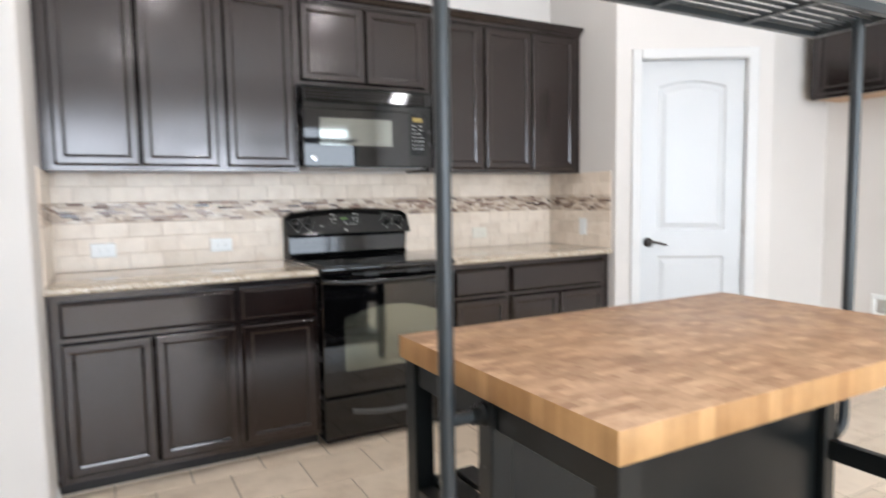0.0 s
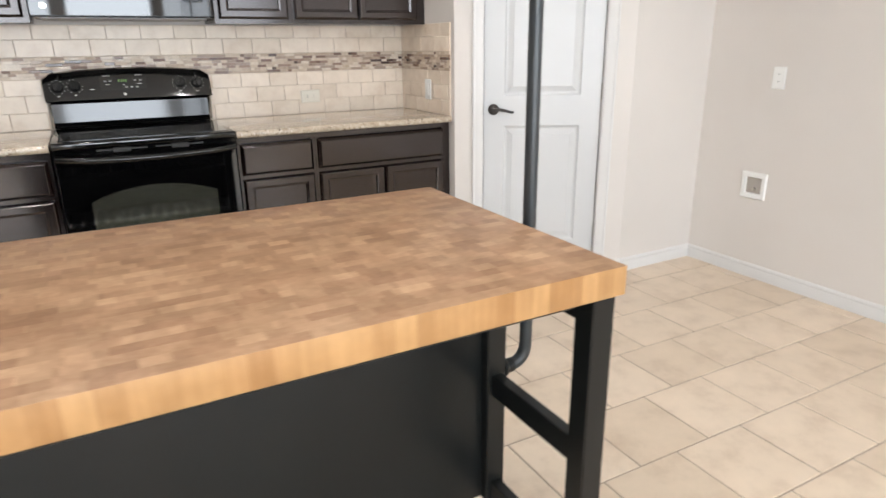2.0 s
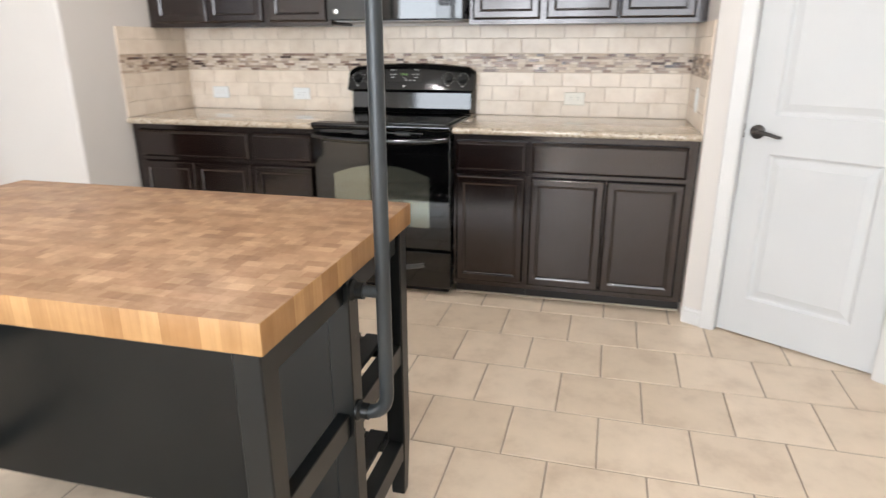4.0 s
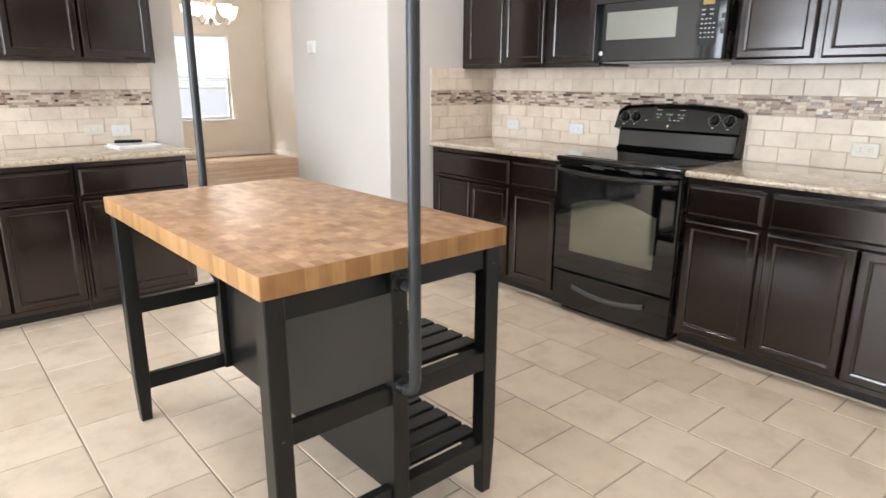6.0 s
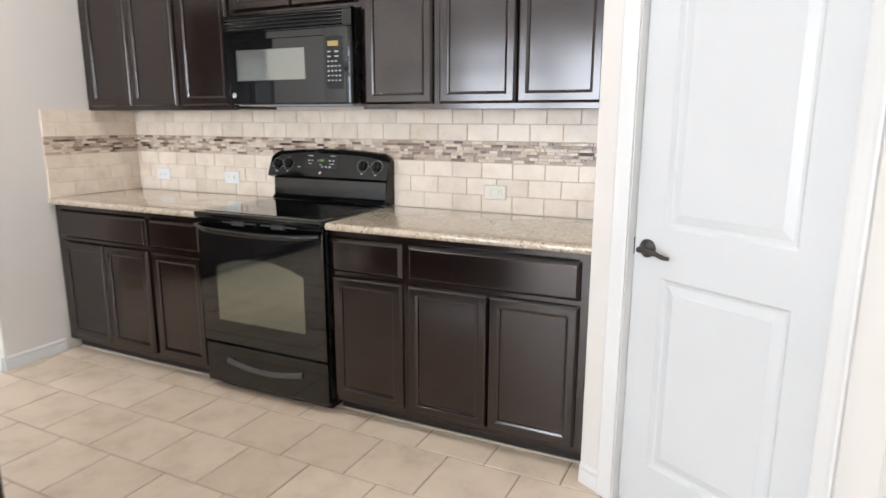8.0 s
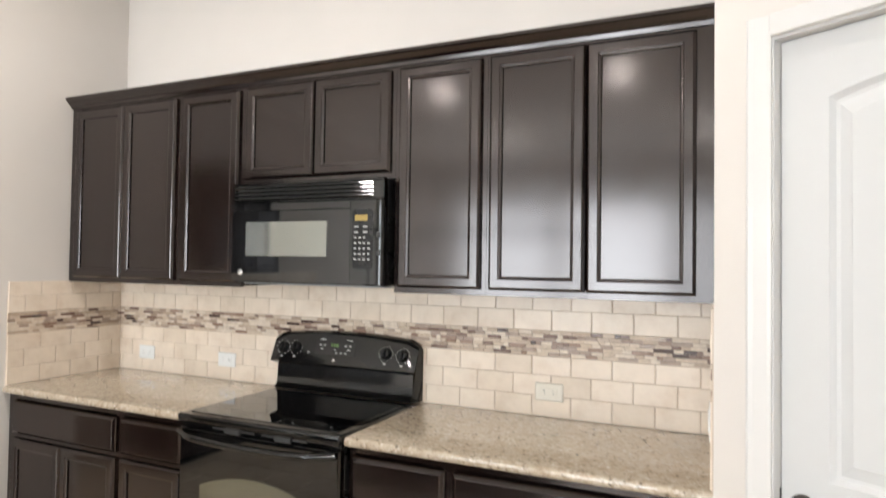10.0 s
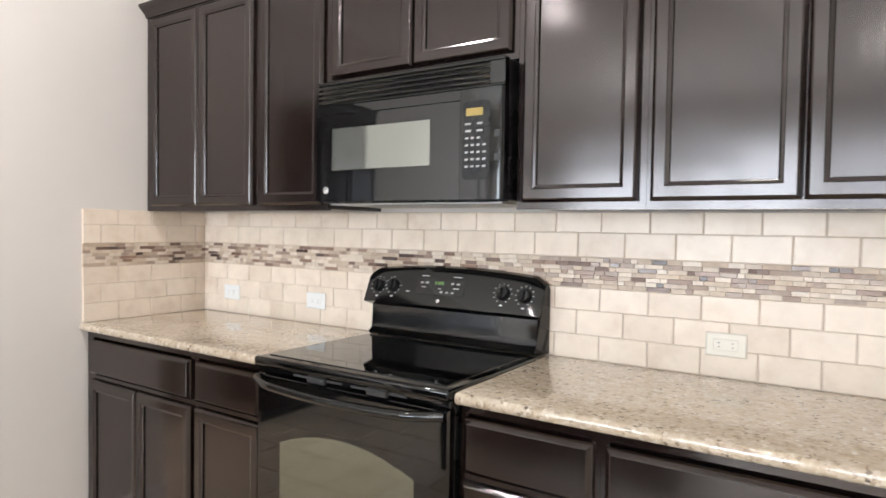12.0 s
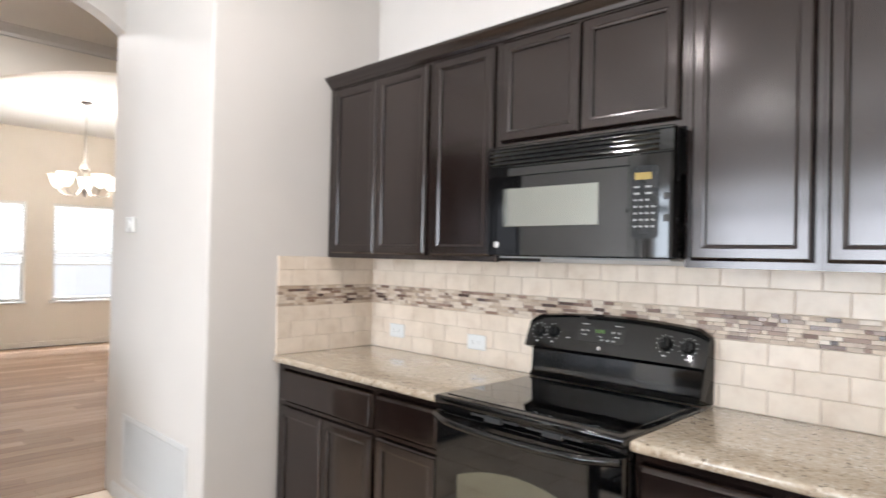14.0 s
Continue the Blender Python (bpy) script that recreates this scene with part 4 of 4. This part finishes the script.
# ---- plates on the walls ----
def outlet(m, wide, label, kind="socket", M_PLASTIC=M_PLASTIC):
    o = thing("outlet", m, label, "outlet", "wall plates")
    w, h = (0.115, 0.072) if wide else (0.072, 0.115)
    bm = bmesh.new()
    loft(bm, [rect(-w / 2, w / 2, -h / 2, h / 2, 0.0), rect(-w / 2, w / 2, -h / 2, h / 2, -0.003), rect(-w / 2, w / 2, -h / 2, h / 2, -0.006, 0.004)])
    plate = part("plate", bm, M_PLASTIC, o)
    if kind == "switch":
        part("rocker", boxes((-0.016, 0.016, -0.0095, -0.005, -0.033, 0.033, 0.002)), M_PLASTIC, plate)
    else:
        part("face", boxes((-0.034, 0.034, -0.0078, -0.005, -0.017, 0.017, 0.001)) if wide else boxes((-0.017, 0.017, -0.0078, -0.005, -0.034, 0.034, 0.001)), M_PLASTIC, plate)
        for c in (-0.019, 0.019):
            for d in (-0.006, 0.006):
                u, v = (c, d) if wide else (d, c)
                lo, hi = (0.0035, 0.001) if wide else (0.001, 0.0035)
                part("slot", boxes((u - lo, u + lo, -0.0082, -0.0075, v - hi, v + hi)), M_SLOT, plate)
    return o


PROUD = 0.0105
outlet(pose(0.228, BACK - PROUD, 1.025), True, "white outlet plate on the travertine backsplash")
outlet(pose(0.805, BACK - PROUD, 1.025), True, "white outlet plate on the travertine backsplash")
outlet(pose(2.50, BACK - PROUD, 1.022), True, "almond two-socket outlet on the travertine backsplash", "socket", M_ALMOND)
outlet(pose(XS - PROUD, 4.03, 1.055, 0, 0, -90), False, "white switch plate on the side backsplash", "switch")
outlet(pose(RIGHT, 2.782, 1.118, 0, 0, -90), False, "white outlet plate on the nook wall")
outlet(pose(WEST + PROUD, 1.892, 1.018, 0, 0, 90), True, "almond two-socket outlet on the backsplash by the arch", "socket", M_ALMOND)
outlet(pose(WEST + PROUD, 2.052, 1.005, 0, 0, 90), True, "white outlet plate on the backsplash by the arch")

# water supply box of the nook
wb = thing("water_supply_box", pose(RIGHT, 2.838, 0.53, 0, 0, -90), "white recessed water supply box with a small valve", "supply box")
bm = bmesh.new()
loft(bm, [rect(-0.076, 0.076, -0.075, 0.075, 0.0), rect(-0.076, 0.076, -0.075, 0.075, -0.009, 0.002), rect(-0.076, 0.076, -0.075, 0.075, -0.011, 0.006), rect(-0.076, 0.076, -0.075, 0.075, -0.011, 0.026), rect(-0.076, 0.076, -0.075, 0.075, -0.002, 0.031)], True, False)
part("flange", bm, M_PLASTIC, wb)
# back of the recess, painted darker for the shade inside
part("recess", boxes((-0.0445, 0.0445, -0.003, -0.0015, -0.0435, 0.0435)), M_RECESS_SHADE, wb)
bm = bmesh.new()
lathe(bm, [(0.0, -0.002), (0.011, -0.002), (0.011, -0.01), (0.005, -0.014), (0.0, -0.014)], 14, (0.005, 0, -0.02), "y")
part("valve", bm, M_STEEL, wb)

# thermostat and return air grille on the stub
th = thing("thermostat", pose(-0.94, STUB, 1.575), "small white round-cornered thermostat", "thermostat")
part("case", boxes((-0.05, 0.05, -0.024, 0.0, -0.045, 0.045, 0.008, 2)), M_PLASTIC, th)
bm = bmesh.new()
lathe(bm, [(0.0, -0.023), (0.026, -0.023), (0.024, -0.031), (0.0, -0.032)], 20, (0.005, 0, 0), "y")
part("dial", bm, M_LIGHTBOX, th, "", 40)

gr = thing("return_air_grille", pose(-1.0, STUB, 0.11), "white louvred return air grille low on the wall", "air grille")
GW, GH = 0.85, 0.39
part("grille_frame", boxes((0, GW, -0.008, 0, 0, 0.03, 0.002), (0, GW, -0.008, 0, GH - 0.03, GH, 0.002), (0, 0.03, -0.008, 0, 0.03, GH - 0.03), (GW - 0.03, GW, -0.008, 0, 0.03, GH - 0.03)), M_TRIM, gr)
part("backing", boxes((0.03, GW - 0.03, -0.0015, -0.0005, 0.03, GH - 0.03)), M_GREY, gr)
for k in range(22):
    z = 0.034 + k * 0.0148
    bm = bmesh.new()
    prism(bm, [(-0.0015, z + 0.008), (-0.0065, z), (-0.0075, z + 0.0012), (-0.0025, z + 0.0092)], "x", 0.03, GW - 0.03)
    part("louvre", bm, M_TRIM, gr)

# tray and remote on the counter by the arch
tray = thing("papers_tray", pose(-0.86, 2.05, 0.92, 0, 0, 4), "flat white tray of papers on the granite", "tray")
part("sheet", boxes((-0.13, 0.13, -0.14, 0.14, 0.0, 0.008, 0.002)), M_LIGHTBOX, tray)
part("sheet", boxes((-0.11, 0.12, -0.13, 0.12, 0.008, 0.022, 0.002)), M_PLASTIC, tray)
rem = thing("remote_control", pose(-0.93, 2.035, 0.9425, 0, 0, 75), "small black remote control lying on papers", "remote control")
part("case", boxes((-0.08, 0.08, -0.022, 0.022, 0.0, 0.018, 0.005, 2)), M_RANGE_SOFT, rem)
part("buttons", boxes((-0.06, 0.03, -0.012, 0.012, 0.0175, 0.0195, 0.0005)), M_GREY, rem)


# ---- ceiling ----
# trim rings for every downlight, the added hall one too
for cx, cy in CANS:
    can = thing("recessed_light", pose(cx, cy, CEIL), "white-trimmed recessed ceiling downlight, lit, out of view", "ceiling light", "kitchen downlights")
    bm = bmesh.new()
    loft(bm, [[(q * math.cos(a), q * math.sin(a), z) for a in [2 * math.pi * k / 24 for k in range(24)]] for q, z in ((0.095, 0.0), (0.093, -0.005), (0.075, -0.006), (0.07, -0.002))], False, False)
    part("trim_ring", bm, M_TRIM, can)


# ---- chandelier ----
def build_chandelier():
    c = thing("chandelier", pose(-5.32, 4.40, 0), "brushed nickel chandelier with five lit white glass shades", "chandelier")
    bm = bmesh.new()
    lathe(bm, [(0.0, CEIL), (0.065, CEIL), (0.06, CEIL - 0.02), (0.02, CEIL - 0.035), (0.0, CEIL - 0.035)], 20)
    part("canopy", bm, M_BRONZE, c, "", 40)
    bm = bmesh.new()
    tube(bm, [(0, 0, CEIL - 0.03), (0, 0, 2.75)], 0.006, 8)
    tube(bm, [(0, 0, 2.75), (0, 0, 2.45)], 0.018, 10)
    part("chain", bm, M_STEEL, c)
    bm = bmesh.new()
    lathe(bm, [(0.0, 2.46), (0.02, 2.45), (0.045, 2.40), (0.06, 2.36), (0.03, 2.32), (0.02, 2.2), (0.04, 2.13), (0.02, 2.08), (0.0, 2.06)], 18)
    part("body", bm, M_STEEL, c, "", 50)
    for k in range(5):
        a = 2 * math.pi * k / 5 + 0.3
        u = Vector((math.cos(a), math.sin(a), 0))
        bm = bmesh.new()
        tube(bm, [u * 0.02 + Vector((0, 0, 2.16)), u * 0.12 + Vector((0, 0, 2.05)), u * 0.24 + Vector((0, 0, 2.06)), u * 0.29 + Vector((0, 0, 2.13))], 0.008, 8)
        arm = part("arm", bm, M_STEEL, c, "", 60)
        p = u * 0.29
        bm = bmesh.new()
        lathe(bm, [(0.0, 2.13), (0.03, 2.135), (0.06, 2.17), (0.085, 2.25), (0.095, 2.29), (0.091, 2.29), (0.08, 2.25), (0.05, 2.17), (0.0, 2.15)], 18, (p.x, p.y, 0))
        part("shade", bm, M_SHADE, arm, "lit white glass bell shade", 60)
    return c


build_chandelier()
lamp = bpy.data.lights.new("chandelier_light", "POINT")
lamp.energy, lamp.color, lamp.shadow_soft_size = 115, (1.0, 0.92, 0.8), 0.2
new("chandelier_light", lamp).location = (-5.32, 4.40, 2.42)


# ---- pieces of walls and floors ----
CACHE = {}


def slab_mesh(name, w, d, t, mat, bev=0.0016):
    """A thin bevelled plate from the origin, thickness towards +z, shared by alike pieces."""
    key = (name, round(w, 4), round(d, 4))
    if key not in CACHE:
        bm = bmesh.new()
        loft(bm, [[(0, 0, 0), (w, 0, 0), (w, d, 0), (0, d, 0)], [(0, 0, t - bev), (w, 0, t - bev), (w, d, t - bev), (0, d, t - bev)],
                  [(bev, bev, t), (w - bev, bev, t), (w - bev, d - bev, t), (bev, d - bev, t)]], False, True)
        CACHE[key] = mesh_of(name, bm, mat)
    return CACHE[key]


def piece(name, me, parent, m):
    ob = new(name, me)
    ob.parent = parent
    ob.matrix_basis = m
    return ob


rnd = random.Random(4)

# travertine courses and the mosaic band; local x along the wall, z up, face towards -y
ROWS = [(0.922, 0.0825), (1.0055, 0.0825), (1.089, 0.0755), (1.2695, 0.081), (1.3515, 0.081)]
BAND0, BAND1 = 1.1665, 1.2675


def splash(parent, m, length, joint, small_as_parts, z_top=1.42):
    bed = boxes((0, length, -0.0045, 0.0, 0.905, z_top))
    bed.transform(m)
    part("grout_bed", bed, M_SPLASH_GROUT, parent)
    pitch, gap = 0.160, 0.003
    flat = pose(0, 0, 0, 90)
    for k, (z, rh) in enumerate(ROWS):
        x = joint + (pitch / 2 if k % 2 else 0) - pitch * 60
        while x < length:
            a, b = max(x, 0.0) + gap / 2, min(x + pitch, length) - gap / 2
            if b - a > 0.008:
                tilt = pose(0, 0, 0, rnd.uniform(-0.25, 0.25), rnd.uniform(-0.1, 0.1), rnd.uniform(-0.2, 0.2))
                piece("tile", slab_mesh("tile", round(b - a, 3), min(rh, z_top - z), 0.0085, M_SPLASH, 0.0022), parent, m @ pose(a, -rnd.uniform(0.0, 0.0008), z) @ tilt @ flat)
            x += pitch
    rows = 7
    h = (BAND1 - BAND0) / rows
    joined = bmesh.new()
    for k in range(rows):
        x = -rnd.uniform(0, 0.04)
        while x < length:
            w = rnd.choice((0.022, 0.034, 0.046, 0.046, 0.058, 0.074))
            a, b = max(x, 0.0), min(x + w, length)
            if b - a > 0.006:
                if small_as_parts and a > 1.05:
                    piece("mosaic_tile", slab_mesh("mosaic_tile", round(b - a - 0.001, 4), h - 0.001, 0.008, M_MOSAIC, 0.0008), parent, m @ pose(a + 0.0005, -rnd.uniform(0, 0.001), BAND0 + k * h) @ flat)
                else:
                    box(joined, a + 0.0005, b - 0.0005, -0.0085, 0.0, BAND0 + k * h, BAND0 + (k + 1) * h - 0.001)
            x += w
    joined.transform(m)
    tagged(part("mosaic_tiles", joined, M_MOSAIC_ISLANDS, parent), "", "", "", "stuff")


splash(wall_north, pose(0, BACK, 0), XS, 2.107, True)
splash(wall_west, pose(0, 3.775, 0, 0, 0, 90), BACK - 3.775 - 0.009, 0.0, False)
splash(wall_east_side, pose(XS, BACK - 0.009, 0, 0, 0, -90), BACK - 0.009 - 3.775, 0.03, False)
splash(wall_arch, pose(WEST, 0.1, 0, 0, 0, 90), 2.17, 0.02, False, 1.432)

# floor tiles
PX, PY, GAP = 0.3165, 0.3052, 0.006
TURN = pose(2.3, 3.066, 0, 0, 0, -0.6) @ pose(-2.3, -3.066, 0)  # the tiles were laid slightly askew
far_tiles = bmesh.new()
j0 = math.floor((SOUTH - 3.066) / PY)
for j in range(j0, 6):
    y = 3.066 + j * PY
    off = 2.104 + (0.0 if j % 2 == 0 else PX / 2)
    i0 = math.floor((WEST - T - off) / PX)
    for i in range(i0, 30):
        x = off + i * PX
        a, b = max(x, WEST - T) + GAP / 2, min(x + PX, RIGHT + 0.05) - GAP / 2
        c, d = max(y, SOUTH) + GAP / 2, min(y + PY, BACK + 0.05) - GAP / 2
        if b - a < 0.02 or d - c < 0.02:
            continue
        if y > 0.1 and y < 4.0:
            piece("floor_tile", slab_mesh("floor_tile", round(b - a, 3), round(d - c, 3), 0.0055, M_FLOOR, 0.002), floor,
                  TURN @ pose(a, c, -0.0055 + rnd.uniform(-0.0004, 0.0004), rnd.uniform(-0.08, 0.08), rnd.uniform(-0.08, 0.08)))
        else:
            box(far_tiles, a, b, c, d, -0.01, 0.0)
far_tiles.transform(TURN)
tagged(part("floor_tiles", far_tiles, M_FLOOR, floor), "", "", "", "stuff")

# oak planks along y
PWID = 0.127
x = WEST - T - PWID
while x > FARX - 0.01:
    y = 0.9 - rnd.uniform(0, 1.2)
    while y < 6.35:
        ln = rnd.choice((1.2, 1.5, 1.8))
        a, b = max(y, 0.9), min(y + ln, 6.38)
        if b - a > 0.05:
            piece("plank", slab_mesh("plank", PWID - 0.002, round(b - a - 0.002, 2), 0.005, M_PLANK, 0.0012), floor_2, pose(x + 0.001, a + 0.001, -0.0045))
        y += ln
    x -= PWID
